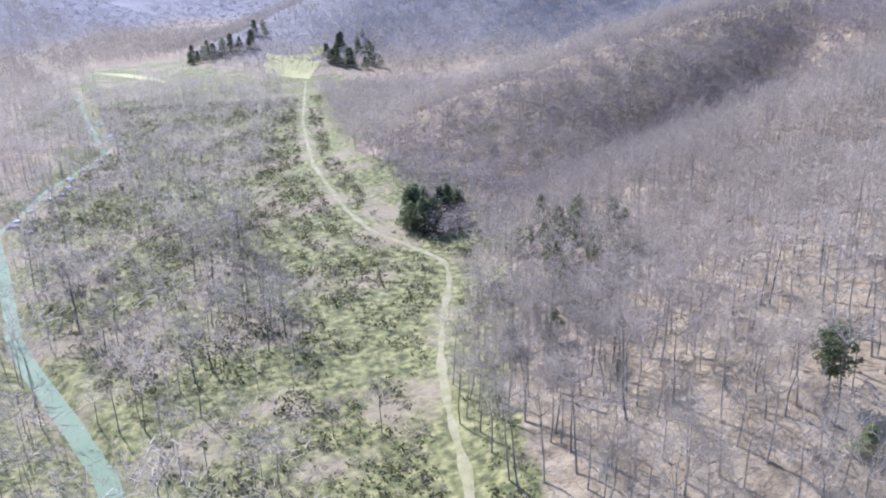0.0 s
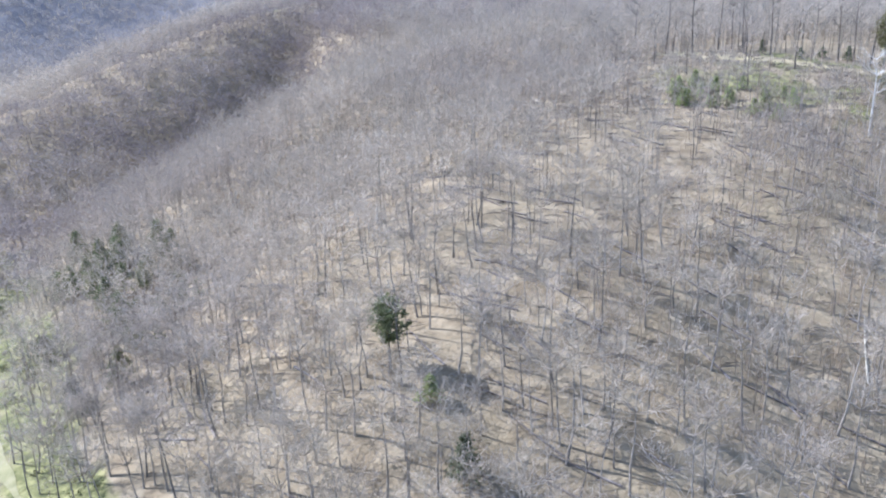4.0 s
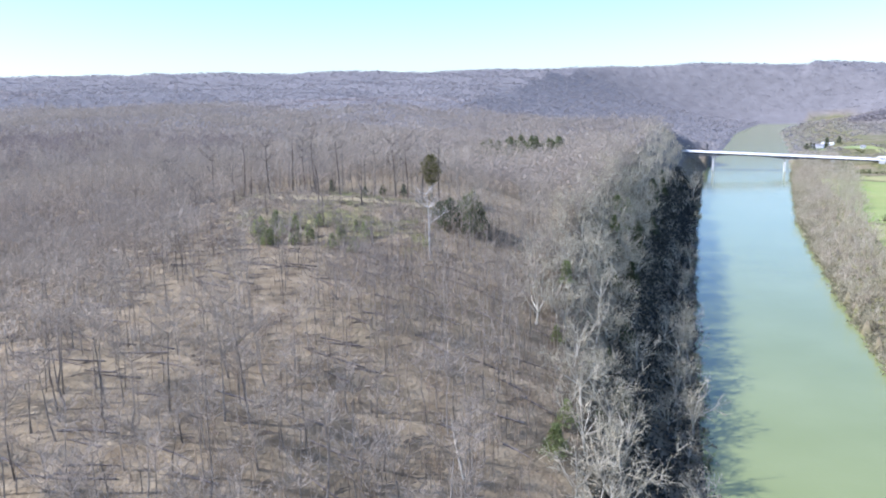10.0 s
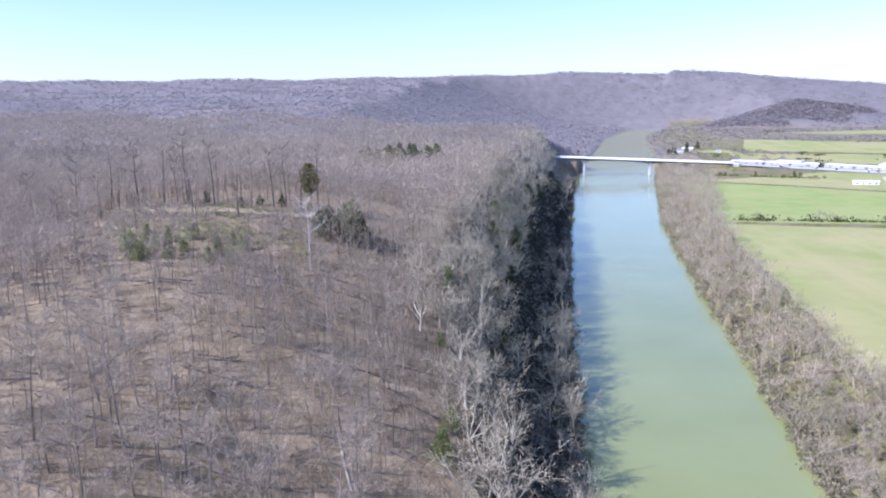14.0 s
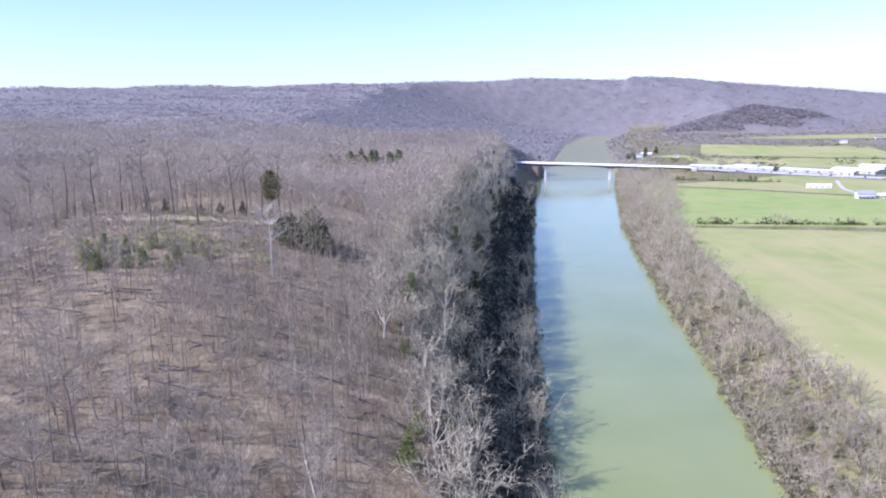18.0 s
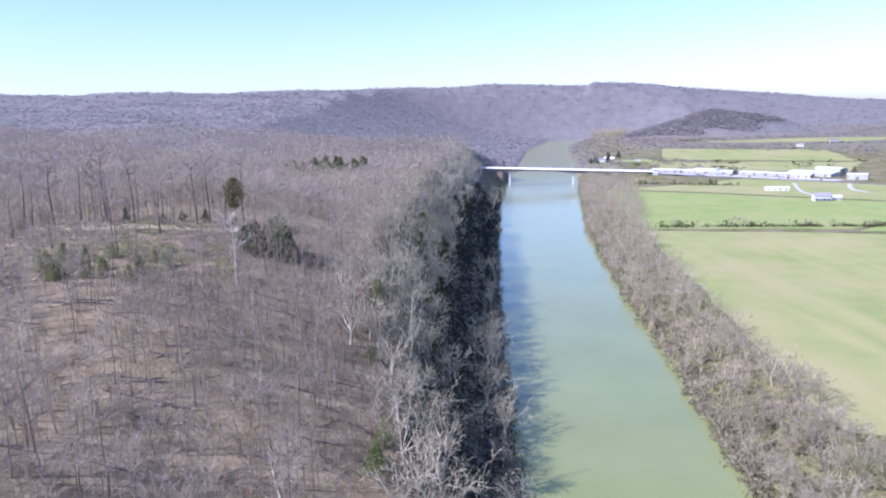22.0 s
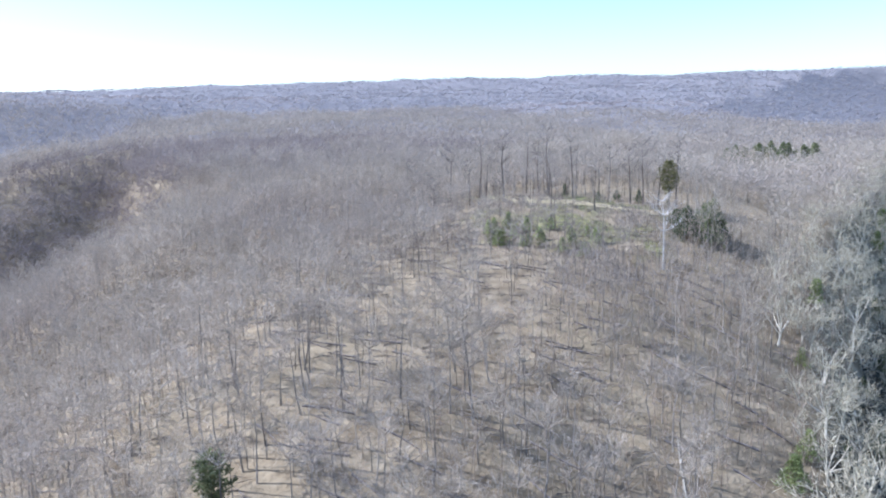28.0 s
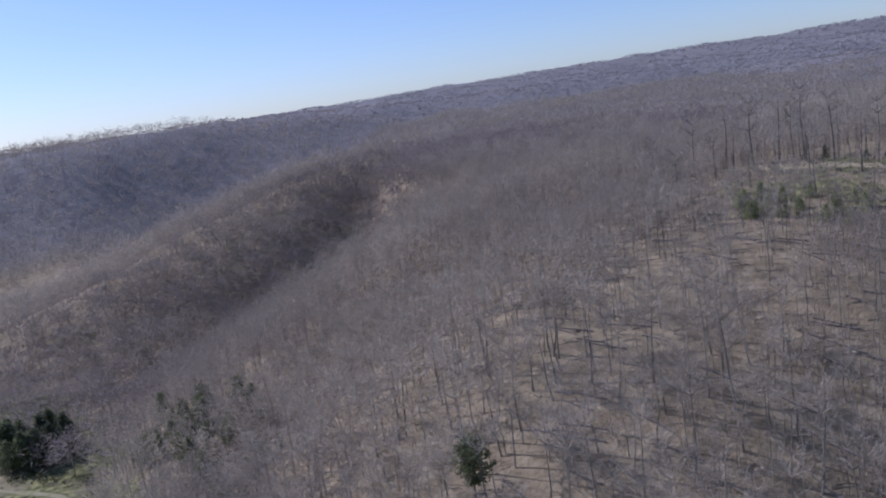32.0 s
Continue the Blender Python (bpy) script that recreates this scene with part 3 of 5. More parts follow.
def bare_tree(seed, height, limbs, twigs, fine, spread=0.34, thick=1.0, trunk_share=0.3):
    """Trunk and crown of a leafless tree, as two pieces of twigwork."""
    trunk, crown = Twigwork(seed), Twigwork(seed + 100)
    rng = trunk.rng
    r = 0.0105 * height * thick
    bend = rng.normal(size=(4, 2)) * 0.018 * height
    spots = [np.array((0, 0, -0.6))] + [np.array((*bend[:k].sum(0), height * h)) for k, h in ((1, 0.28), (2, 0.55), (3, 0.78), (4, 0.97))]
    radii = (r * 1.35, r, r * 0.68, r * 0.4, r * 0.1)
    for k in range(4):
        trunk.stick(spots[k], spots[k + 1], radii[k], radii[k + 1], 5 if fine > 1 else 3)
    for n in range(limbs):
        h = trunk_share + (0.95 - trunk_share) * ((n + rng.random() * 0.6) / limbs)
        z = h * height
        k = 1 + int(np.searchsorted((0.28, 0.55, 0.78), h))
        lo, hi = spots[k], spots[min(k + 1, 4)] if k < 4 else spots[4]
        base = lo + (hi - lo) * np.clip((z - lo[2]) / max(hi[2] - lo[2], 1e-6), 0, 1)
        turn, rise = n * 2.4 + rng.normal() * 0.4, rng.uniform(0.35, 0.85)
        length = height * spread * (1.2 - 0.6 * (h - trunk_share) / (1 - trunk_share)) * rng.uniform(0.75, 1.2)
        way = np.array((math.cos(turn) * math.cos(rise), math.sin(turn) * math.cos(rise), math.sin(rise)))
        mid = base + way * length * 0.5
        tip = mid + (way * (1, 1, 0.7) + (0, 0, 0.35)) * length * 0.5
        if fine > 1:
            crown.stick(base, mid, r * 0.36, r * 0.22, 3)
            crown.stick(mid, tip, r * 0.22, r * 0.05, 3)
        else:
            crown.sliver(base, mid, r * 0.9)
            crown.sliver(mid - way * length * 0.05, tip, r * 0.6)
        for _ in range(twigs):
            s = rng.uniform(0.2, 1.0)
            p = base + (mid - base) * min(1, 2 * s) if s < 0.5 else mid + (tip - mid) * (2 * s - 1)
            w = way * 0.6 + rng.normal(size=3) * 0.55 + (0, 0, 0.35)
            w /= np.linalg.norm(w)
            q = p + w * length * rng.uniform(0.35, 0.75)
            crown.sliver(p, q, 0.075 * thick if fine > 1 else 0.115 * thick)
            for _ in range(fine):
                s2 = rng.uniform(0.3, 0.95)
                w2 = w + rng.normal(size=3) * 0.6
                crown.sliver(p + (q - p) * s2, p + (q - p) * s2 + w2 / np.linalg.norm(w2) * length * rng.uniform(0.18, 0.4), (0.05 if fine > 1 else 0.08) * thick)
    return trunk, crown


def conifer(seed, height, width, tufts, lean_top=0.0):
    """An uneven evergreen: trunk, and boughs with needle tufts, gaps between them."""
    trunk, crown = Twigwork(seed), Twigwork(seed + 50)
    rng = trunk.rng
    trunk.stick((0, 0, -0.5), (0.1, 0, height * 0.5), height * 0.018, height * 0.011)
    trunk.stick((0.1, 0, height * 0.5), (lean_top, 0, height * 0.96), height * 0.011, 0.02)
    for n in range(tufts):
        h = rng.uniform(0.12, 1.0) ** 0.9
        reach = width * (1 - h) ** 0.55 * rng.uniform(0.45, 1.15) * (0.8 + 0.3 * math.sin(5 * h + seed)) + 0.12
        turn = rng.uniform(0, 6.283)
        c = np.array((math.cos(turn) * reach + lean_top * h, math.sin(turn) * reach, height * h - 0.15 * reach))
        crown.sliver((lean_top * h, 0, height * h * 0.98), c, 0.09)
        crown.tuft(c, height * 0.055 + 0.25, 7)
    return trunk, crown


def scatter(name, templates, places, mats, label, category, kind="stuff"):
    """Joins turned and scaled copies of templates (arrays of corners, triangles, material numbers) into one mesh. places: x, y, z, scale, turn."""
    picks = RNG.integers(0, len(templates), len(places))
    vs, ts, ms, k = [], [], [], 0
    for n, (v, t, m) in enumerate(templates):
        rows = places[picks == n]
        if not len(rows):
            continue
        c, s = np.cos(rows[:, 4])[:, None], np.sin(rows[:, 4])[:, None]
        size = rows[:, 3][:, None]
        high = size * RNG.uniform(0.85, 1.2, (len(rows), 1))
        out = np.stack([rows[:, 0:1] + size * (c * v[:, 0] - s * v[:, 1]), rows[:, 1:2] + size * (s * v[:, 0] + c * v[:, 1]), rows[:, 2:3] + high * v[:, 2]], -1)
        vs.append(out.reshape(-1, 3))
        ts.append((t[None] + k + len(v) * np.arange(len(rows))[:, None, None]).reshape(-1, 3))
        ms.append(np.tile(m, len(rows)))
        k += len(v) * len(rows)
    if not vs:
        return None
    ob = new(name, tri_mesh(name, np.concatenate(vs), np.concatenate(ts), mats, np.concatenate(ms)))
    return tagged(ob, label, category, kind=kind)


def joined(trunk, crown):
    (v0, t0), (v1, t1) = trunk.arrays(), crown.arrays()
    return np.concatenate([v0, v1]), np.concatenate([t0, t1 + len(v0)]), np.r_[np.zeros(len(t0), int), np.ones(len(t1), int)]


def spots(x0, x1, y0, y1, spacing, keep, size=(0.75, 1.2)):
    """Jittered places in a rectangle where keep(x, y) gives the share that stands."""
    xs, ys = np.meshgrid(np.arange(x0, x1, spacing), np.arange(y0, y1, spacing))
    x, y = (g.ravel() + RNG.uniform(-0.55, 0.55, g.size) * spacing for g in (xs, ys))
    on = RNG.random(len(x)) < keep(x, y)
    x, y = x[on], y[on]
    return np.stack([x, y, land(x, y) - 0.15, RNG.uniform(*size, len(x)), RNG.uniform(0, 6.283, len(x))], -1)


def hill_part(x, y):
    return land(x, y) - 6


def in_near_woods(x, y):
    """Share of trees on the near hill: thin on its sunny slope, open on the crest clearing."""
    west = river_left(y) - x
    wood = smooth(0.6, 2.6, hill_part(x, y)) * (west > 46)
    open_crest = np.exp(-(((x + 104) / 52) ** 4 + ((y - 270 - 0.1 * (x + 104)) / 17) ** 4))
    open_front = np.exp(-(((x + 94) / 46) ** 4 + ((y - 256) / 30) ** 4))
    return wood * (1 - 0.95 * open_crest) * (1 - 0.9 * open_front) * np.clip(0.74 + 0.34 * smooth(-105, -170, x) + 0.16 * ripple(x, y, 24, 2), 0, 1) * (1 - 0.6 * np.exp(-(((x + 200) / 34) ** 2 + ((y - 84) / 20) ** 2))) * (1 - 0.25 * smooth(-150, -110, x) * smooth(160, 125, y)) * (0.97 - 0.2 * smooth(-165, -95, x) * smooth(95, 140, y))


TREE_SETS = [bare_tree(10 + s, h, 13, 9, 4, spread=sp * 1.08, thick=0.85, trunk_share=ts) for s, (h, sp, ts) in enumerate(((16, 0.27, 0.48), (17, 0.25, 0.55), (14, 0.3, 0.4), (18, 0.24, 0.55), (15, 0.28, 0.5), (11, 0.36, 0.3)))]
MID_TREES = [joined(*bare_tree(30 + s, h, 10, 8, 1, spread=sp * 1.12, thick=0.72, trunk_share=ts)) for s, (h, sp, ts) in enumerate(((15, 0.29, 0.45), (16, 0.27, 0.5), (13, 0.34, 0.4), (17, 0.26, 0.5), (12, 0.33, 0.35), (9, 0.42, 0.25), (14, 0.31, 0.4)))]


def canopy_tree(seed, height, wide, twigs, width, long):
    """A leafless forest tree seen among others: a slim bent trunk under a full rounded crown of twigs."""
    trunk, crown = Twigwork(seed), Twigwork(seed + 100)
    rng, r = trunk.rng, 0.0075 * height
    bend = rng.normal(size=2) * 0.05 * height
    fork = np.array((*bend, 0.42 * height))
    trunk.stick((0, 0, -0.6), fork, r * 1.2, r * 0.8, 3)
    ways = []
    for k in range(5):
        turn, rise = k * 2.4 + rng.normal() * 0.3, rng.uniform(0.3, 1.3)
        way = np.array((math.cos(turn) * math.cos(rise), math.sin(turn) * math.cos(rise), math.sin(rise)))
        crown.sliver(fork * (1, 1, rng.uniform(0.75, 1.05)), fork + way * height * 0.4, r)
        ways.append(way)
    for _ in range(twigs):
        way = ways[int(rng.integers(0, 5))] + rng.normal(size=3) * 0.6
        way /= np.linalg.norm(way)
        reach = height * rng.uniform(0.12, 0.4)
        p = fork + way * reach * (wide, wide, 1) - (0, 0, 0.05 * height * rng.random())
        out = way * (wide, wide, 0.4) + rng.normal(size=3) * 0.7 + (0, 0, 0.1)
        crown.sliver(p, p + out / np.linalg.norm(out) * long * rng.uniform(0.6, 1.3), width * rng.uniform(0.6, 1.3))
    return trunk, crown


BACK_TREES = [joined(*canopy_tree(50 + s, h, w, 105, 0.2, 2.7)) for s, (h, w) in enumerate(((15, 1.25), (16, 1.05), (13, 1.4), (14.5, 1.25), (17, 1.0), (11, 1.4)))]
UPLAND_TREES = [joined(*canopy_tree(150 + s, h, w, 31, 0.37, 2.9)) for s, (h, w) in enumerate(((15, 1.35), (16, 1.2), (13, 1.5), (14, 1.4)))]


def spreading_tree(seed, height, limbs, branches, twigs, fine, thick=1.0):
    """A leafless tree whose trunk forks low into a wide round crown."""
    trunk, crown = Twigwork(seed), Twigwork(seed + 100)
    rng, r = trunk.rng, 0.014 * height * thick
    fork = np.array((rng.normal() * 0.03, rng.normal() * 0.03, 0.24)) * height
    trunk.stick((0, 0, -0.6), fork, r * 1.3, r, 5)

    def unit(v):
        return v / (np.linalg.norm(v) + 1e-9)

    for n in range(limbs):
        turn, rise = n * 2.4 + rng.normal() * 0.3, rng.uniform(0.35, 1.35)
        way = np.array((math.cos(turn) * math.cos(rise), math.sin(turn) * math.cos(rise), math.sin(rise)))
        long = height * rng.uniform(0.42, 0.58)
        base = fork * rng.uniform(0.75, 1.05)
        mid = base + way * long * 0.5
        tip = mid + unit(way + (0, 0, 0.35)) * long * 0.5
        trunk.stick(base, mid, r * 0.55, r * 0.36, 3)
        trunk.stick(mid, tip, r * 0.36, r * 0.08, 3)
        for _ in range(branches):
            s = rng.uniform(0.3, 1.0)
            p = base + (mid - base) * 2 * s if s < 0.5 else mid + (tip - mid) * (2 * s - 1)
            w = unit(way + rng.normal(size=3) * 0.62 + (0, 0, 0.15))
            q = p + w * height * rng.uniform(0.14, 0.26)
            crown.sliver(p, q, r * 0.5)
            for _ in range(twigs):
                a = p + (q - p) * rng.uniform(0.35, 1.0)
                w2 = unit(w + rng.normal(size=3) * 0.6)
                b = a + w2 * height * rng.uniform(0.08, 0.15)
                crown.sliver(a, b, 0.1 * thick if fine else 0.15 * thick)
                for _ in range(fine):
                    c = a + (b - a) * rng.uniform(0.4, 1.0)
                    crown.sliver(c, c + unit(w2 + rng.normal(size=3) * 0.6) * height * rng.uniform(0.05, 0.09), 0.065 * thick)
    return trunk, crown


BANK_TREES = [joined(*spreading_tree(60 + s, h, 6, 4, 4, 0, 1.2)) for s, h in enumerate((13, 11, 14.5, 9, 12))]
SAPLINGS = [joined(*bare_tree(70 + s, h, 6, 3, 0, spread=0.22, thick=0.9, trunk_share=0.25)) for s, h in enumerate((7, 9, 6, 8))]


def far_tree(seed):
    w = Twigwork(seed)
    h = w.rng.uniform(3.6, 5.4)
    for k in range(10):
        p = np.array((w.rng.normal() * 2.9, w.rng.normal() * 2.9, h * w.rng.uniform(0.2, 0.65)))
        w.sliver(p, p + np.array((w.rng.normal() * 2.6, w.rng.normal() * 2.6, w.rng.uniform(-0.3, 0.9))), 1.45)
    v, t = w.arrays()
    return v, t, np.zeros(len(t), int)


FAR_TREES = [far_tree(80 + k) for k in range(6)]


def thing_meshes(sets, trunk_mat, crown_mat):
    out = []
    for trunk, crown in sets:
        v0, t0 = trunk.arrays()
        v1, t1 = crown.arrays()
        out.append((tri_mesh("trunk", v0, t0, trunk_mat), tri_mesh("crown", v1, t1, crown_mat)))
    return out


def tree_thing(name, meshes, place, label, category="tree", group="", tilt=0.0):
    x, y, z, size, turn = place
    root = new(name)
    root.empty_display_size = 0.5
    root.matrix_world = Matrix.Translation((x, y, z)) @ Matrix.Rotation(turn, 4, "Z") @ Matrix.Rotation(tilt, 4, "X") @ Matrix.Scale(size, 4)
    for part_name, mesh in zip(("trunk", "crown"), meshes):
        new(part_name, mesh).parent = root
    return tagged(root, label, category, group)


near = spots(-335, 22, 40, 160, 5.0, in_near_woods)
near = near[np.argsort(near[:, 1])]
first = np.argsort(np.hypot(near[:, 0], near[:, 1]))
near, next_trees = near[first[:300]], near[first[300:]]
tree_kinds = thing_meshes(TREE_SETS, BARK, TWIGS)
for row in near:
    which = int(RNG.integers(0, len(tree_kinds)))
    tree_thing("bare_tree", tree_kinds[which], row, "leafless grey hardwood tree on the leaf-covered slope", "tree", "trees on the near slope", RNG.normal() * 0.03)


def in_hollow(x, y):
    return np.maximum(smooth(2.5, 5, hill_part(x, y)), ((x > -720) & (x < -235) & (y > np.interp(x, (-720, -430, -400), (74, 52, 66)))) * 1.0) * (1 - 0.9 * np.exp(-(((x + 505) / 24) ** 2 + ((y - 372) / 14) ** 2)))


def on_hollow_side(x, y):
    """East flank of the western hill, below its crest, where shade is put into the twig colour."""
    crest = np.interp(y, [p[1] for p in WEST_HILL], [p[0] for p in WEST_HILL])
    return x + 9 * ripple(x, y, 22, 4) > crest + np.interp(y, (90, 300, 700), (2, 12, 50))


def by_creek(x, y):
    """Woods along the creek and beyond it, and the thickets in the meadow."""
    d = creek_far(x, y)
    side = np.interp(x, [p[0] for p in CREEK], [p[1] for p in CREEK])
    beyond = (y < side - 4) * 0.8
    strip = np.where((d > 4) & (d < 14), 0.6, 0) * (y > side)
    between = (y > side + 6) * (y < np.interp(x, (-480, -330, -215, -120), (25, 2, -6, -16))) * (x > -480) * np.clip(0.5 + 0.5 * ripple(x, y, 17, 5), 0.05, 0.9)
    strip = np.maximum(strip, between)
    grove = 0.75 * np.exp(-(((x + 200) / 24) ** 2 + ((y + 6) / 13) ** 2)) + 0.7 * np.exp(-(((x + 325) / 30) ** 2 + ((y + 10) / 14) ** 2)) + 0.6 * np.exp(-(((x + 430) / 60) ** 2 + ((y + 30) / 22) ** 2)) + 0.6 * np.exp(-(((x + 135) / 26) ** 2 + ((y + 6) / 10) ** 2))
    deep = 0.8 * (x < -520) * (y > -90) * (y < 40) * (ripple(x, y, 30, 5) > -0.3) * (x > -690)
    return np.maximum(np.maximum(beyond, strip), np.maximum(np.clip(grove, 0, 1), deep)) * (d > creek_half(x) + 3) * (hill_part(x, y) < 12)


def behind_near(x, y):
    """1 where the trees of the near hill have not been set already."""
    return ~((x > -330) & (y < 330) & (in_near_woods(x, y) > 0.35)) & (np.hypot(x, y) < 640)


def in_upland_woods(x, y):
    d, bearing = np.hypot(x, y), np.degrees(np.arctan2(-x, y))
    covered = (x > -700) & (x < 60) & (y < 620) & (d < 640)
    return 0.95 * ~covered * (d < 1100) * (bearing < 84) * (river_left(y) - x > 46) * smooth(3, 8, hill_part(x, y)) * (grassiness(x, y) < 0.5)


woods = [
    ("shoulder_woods", BACK_TREES, spots(-330, -110, 60, 330, 6.0, lambda x, y: 0.9 * smooth(-95, -175, x) * (in_near_woods(x, y) > 0.2) * (1 - 0.8 * np.exp(-(((x + 212) / 38) ** 2 + ((y - 90) / 20) ** 2))), (0.75, 1.1)), (TWIGS, TWIGS), "close-set grey leafless trees on the hill's western shoulder"),
    ("hill_woods", MID_TREES, np.concatenate([next_trees, spots(-330, 22, 160, 330, 5.0, in_near_woods)]), (BARK_STUFF, TWIGS), "leafless grey hardwood trees on the hill"),
    ("ridge_woods", BACK_TREES, spots(-360, 60, 330, 620, 6.9, lambda x, y: 0.95 * (river_left(y) - x > 46) * behind_near(x, y), (0.9, 1.35)), (TWIGS, TWIGS), "leafless grey hardwoods behind the crest"),
    ("bluff_woods", BANK_TREES, spots(-70, 110, 20, 1080, 8.0, lambda x, y: np.where(river_left(y) - x < 12, 0.75 * (ripple(0 * y, y, 19, 3) > 0.12), np.where(river_left(y) - x > 25, 0.85, 0.03)) * ((river_left(y) - x > 1.5) & (river_left(y) - x < np.interp(y, (130, 200, 260), (27, 38, 52)) + 9 * ripple(x, y, 25, 3))), (0.85, 1.4)), (PALE_BARK, PALE_TWIGS), "pale leafless trees leaning over the river bluff"),
    ("west_woods", BACK_TREES, spots(-700, -235, 60, 620, 7.2, lambda x, y: in_hollow(x, y) * ~on_hollow_side(x, y) * behind_near(x, y), (0.9, 1.35)), (TWIGS, TWIGS), "dense grey leafless woods on the western hill"),
    ("hollow_woods", BACK_TREES, spots(-700, -235, 60, 620, 7.0, lambda x, y: in_hollow(x, y) * on_hollow_side(x, y) * behind_near(x, y), (0.9, 1.35)), (HOLLOW_TWIGS, HOLLOW_TWIGS), "dense leafless woods in the hollow, twigs darkened as if shaded"),
    ("upland_woods", UPLAND_TREES, spots(-1050, 60, 200, 1100, 8.7, in_upland_woods, (0.85, 1.3)), (TWIGS, TWIGS), "leafless grey woods over the upland behind the hill"),
    ("valley_woods", UPLAND_TREES, spots(-1300, -640, -420, 200, 9.4, lambda x, y: 0.95 * ((hill_part(x, y) > 3) | (x < -700)) * (grassiness(x, y) < 0.35) * (creek_far(x, y) > 6), (0.85, 1.3)), (TWIGS, TWIGS), "leafless grey woods round the far end of the valley"),
    ("bank_woods", BANK_TREES, spots(20, 330, -60, 1180, 5.4, lambda x, y: (0.85 + 0.3 * ripple(x, y, 16, 5)) * ((x - river_right(y) > -1.0) & (x - river_right(y) < 32 + 5 * ripple(x, y, 25, 3) + 24 * smooth(450, 900, y))), (0.5, 1.25)), (BANK_TWIGS, BANK_TWIGS), "grey-brown leafless trees lining the far river bank"),
    ("creek_woods", [MID_TREES[2], MID_TREES[3], MID_TREES[0], BACK_TREES[1], BACK_TREES[2]], spots(-720, -60, -170, 45, 7.2, by_creek, (0.75, 1.35)), (BARK_STUFF, TWIGS), "leafless grey trees along the creek"),
    ("saplings", SAPLINGS, spots(-300, -60, 75, 300, 5.6, lambda x, y: (0.4 + 0.35 * smooth(-175, -140, x)) * np.maximum(in_near_woods(x, y), 0.5 * (y > 150) * (x > -160))), (SAPLING, SAPLING), "thin brown saplings under the hill trees"),
    ("saplings", SAPLINGS, spots(-150, -48, 200, 272, 3.4, lambda x, y: 0.75 * np.exp(-(((x + 98) / 48) ** 4 + ((y - 236) / 30) ** 4)), (0.5, 0.9)), (SAPLING, SAPLING), "brown sapling thicket below the crest clearing"),
    ("saplings", SAPLINGS, spots(-95, 12, 118, 285, 3.0, lambda x, y: 0.8 * smooth(-95, -60, x) * (river_left(y) - x > 30)), (SAPLING, SAPLING), "thicket of thin reddish-brown saplings on the slope"),
]
BANK_SETS = [spreading_tree(60 + s, h, 7, 5, 5, 2, 1.15) for s, h in enumerate((13, 11, 14.5, 9, 12))]
BLUFF_KINDS = thing_meshes(BANK_SETS, PALE_BARK, PALE_TWIGS)
SHORE_KINDS = thing_meshes(BANK_SETS, BANK_TWIGS, BANK_TWIGS)
for x, y, size in ((-5, 134, 1.0), (-3, 147, 1.1), (-8, 152, 1.2), (-4, 160, 1.1), (-7, 170, 1.2), (-3, 178, 1.0), (-12, 176, 1.1), (-9, 187, 1.2), (-15, 193, 1.1), (-6, 199, 1.1), (2, 131, 1.5), (-1, 141, 1.4), (1, 152, 1.5), (4, 121, 1.45), (-1, 164, 1.45), (1, 176, 1.4), (2, 190, 1.45)):
    tree_thing("pale_tree", BLUFF_KINDS[int(y) % 5], (x, y, float(land(x, y)) - 0.2, size, y * 1.7), "pale spreading leafless tree on the river bluff", "tree", "pale trees on the bluff", 0.05)
single = {"bluff_woods": (BLUFF_KINDS, "pale_tree", "pale spreading leafless tree on the river bluff", "pale trees on the bluff", 150),
          "bank_woods": (SHORE_KINDS, "bank_tree", "grey-brown leafless tree on the river bank", "trees on the far bank", 110)}
for name, kinds, rows, mats, label in woods:
    rows = rows[(np.hypot(rows[:, 0] + 14, rows[:, 1] - 155) > 6) & (np.hypot((rows[:, 0] + 69) / 38, (rows[:, 1] - 550) / 44) > 1)]      # the bright cedar and the ridge grove stand clear
    if name in single:      # the nearest of them are things of their own
        shapes, one, one_label, group, n = single[name]
        order = np.argsort(np.hypot(rows[:, 0] - 30, np.where(rows[:, 1] < 130, 9e3, rows[:, 1])))
        for j, row in enumerate(rows[order[:n]]):
            tree_thing(one, shapes[j % len(shapes)], row, one_label, "tree", group, RNG.normal() * 0.06)
        rows = rows[order[n:]]
    scatter(name, kinds, rows, mats, label, "woods")


def upland_field(x, y):
    first = (x > 380) & (x < 710) & (y > 1180) & (y < 1560) & (y < 1570 - 0.9 * (x - 455)) & (y > 1320 - 0.62 * (x - 395))
    return first | ((x > 550) & (x < 1060) & (y > 1550) & (y < 1800)) | ((x > 750) & (x < 1160) & (y > 1090) & (y < 1410))


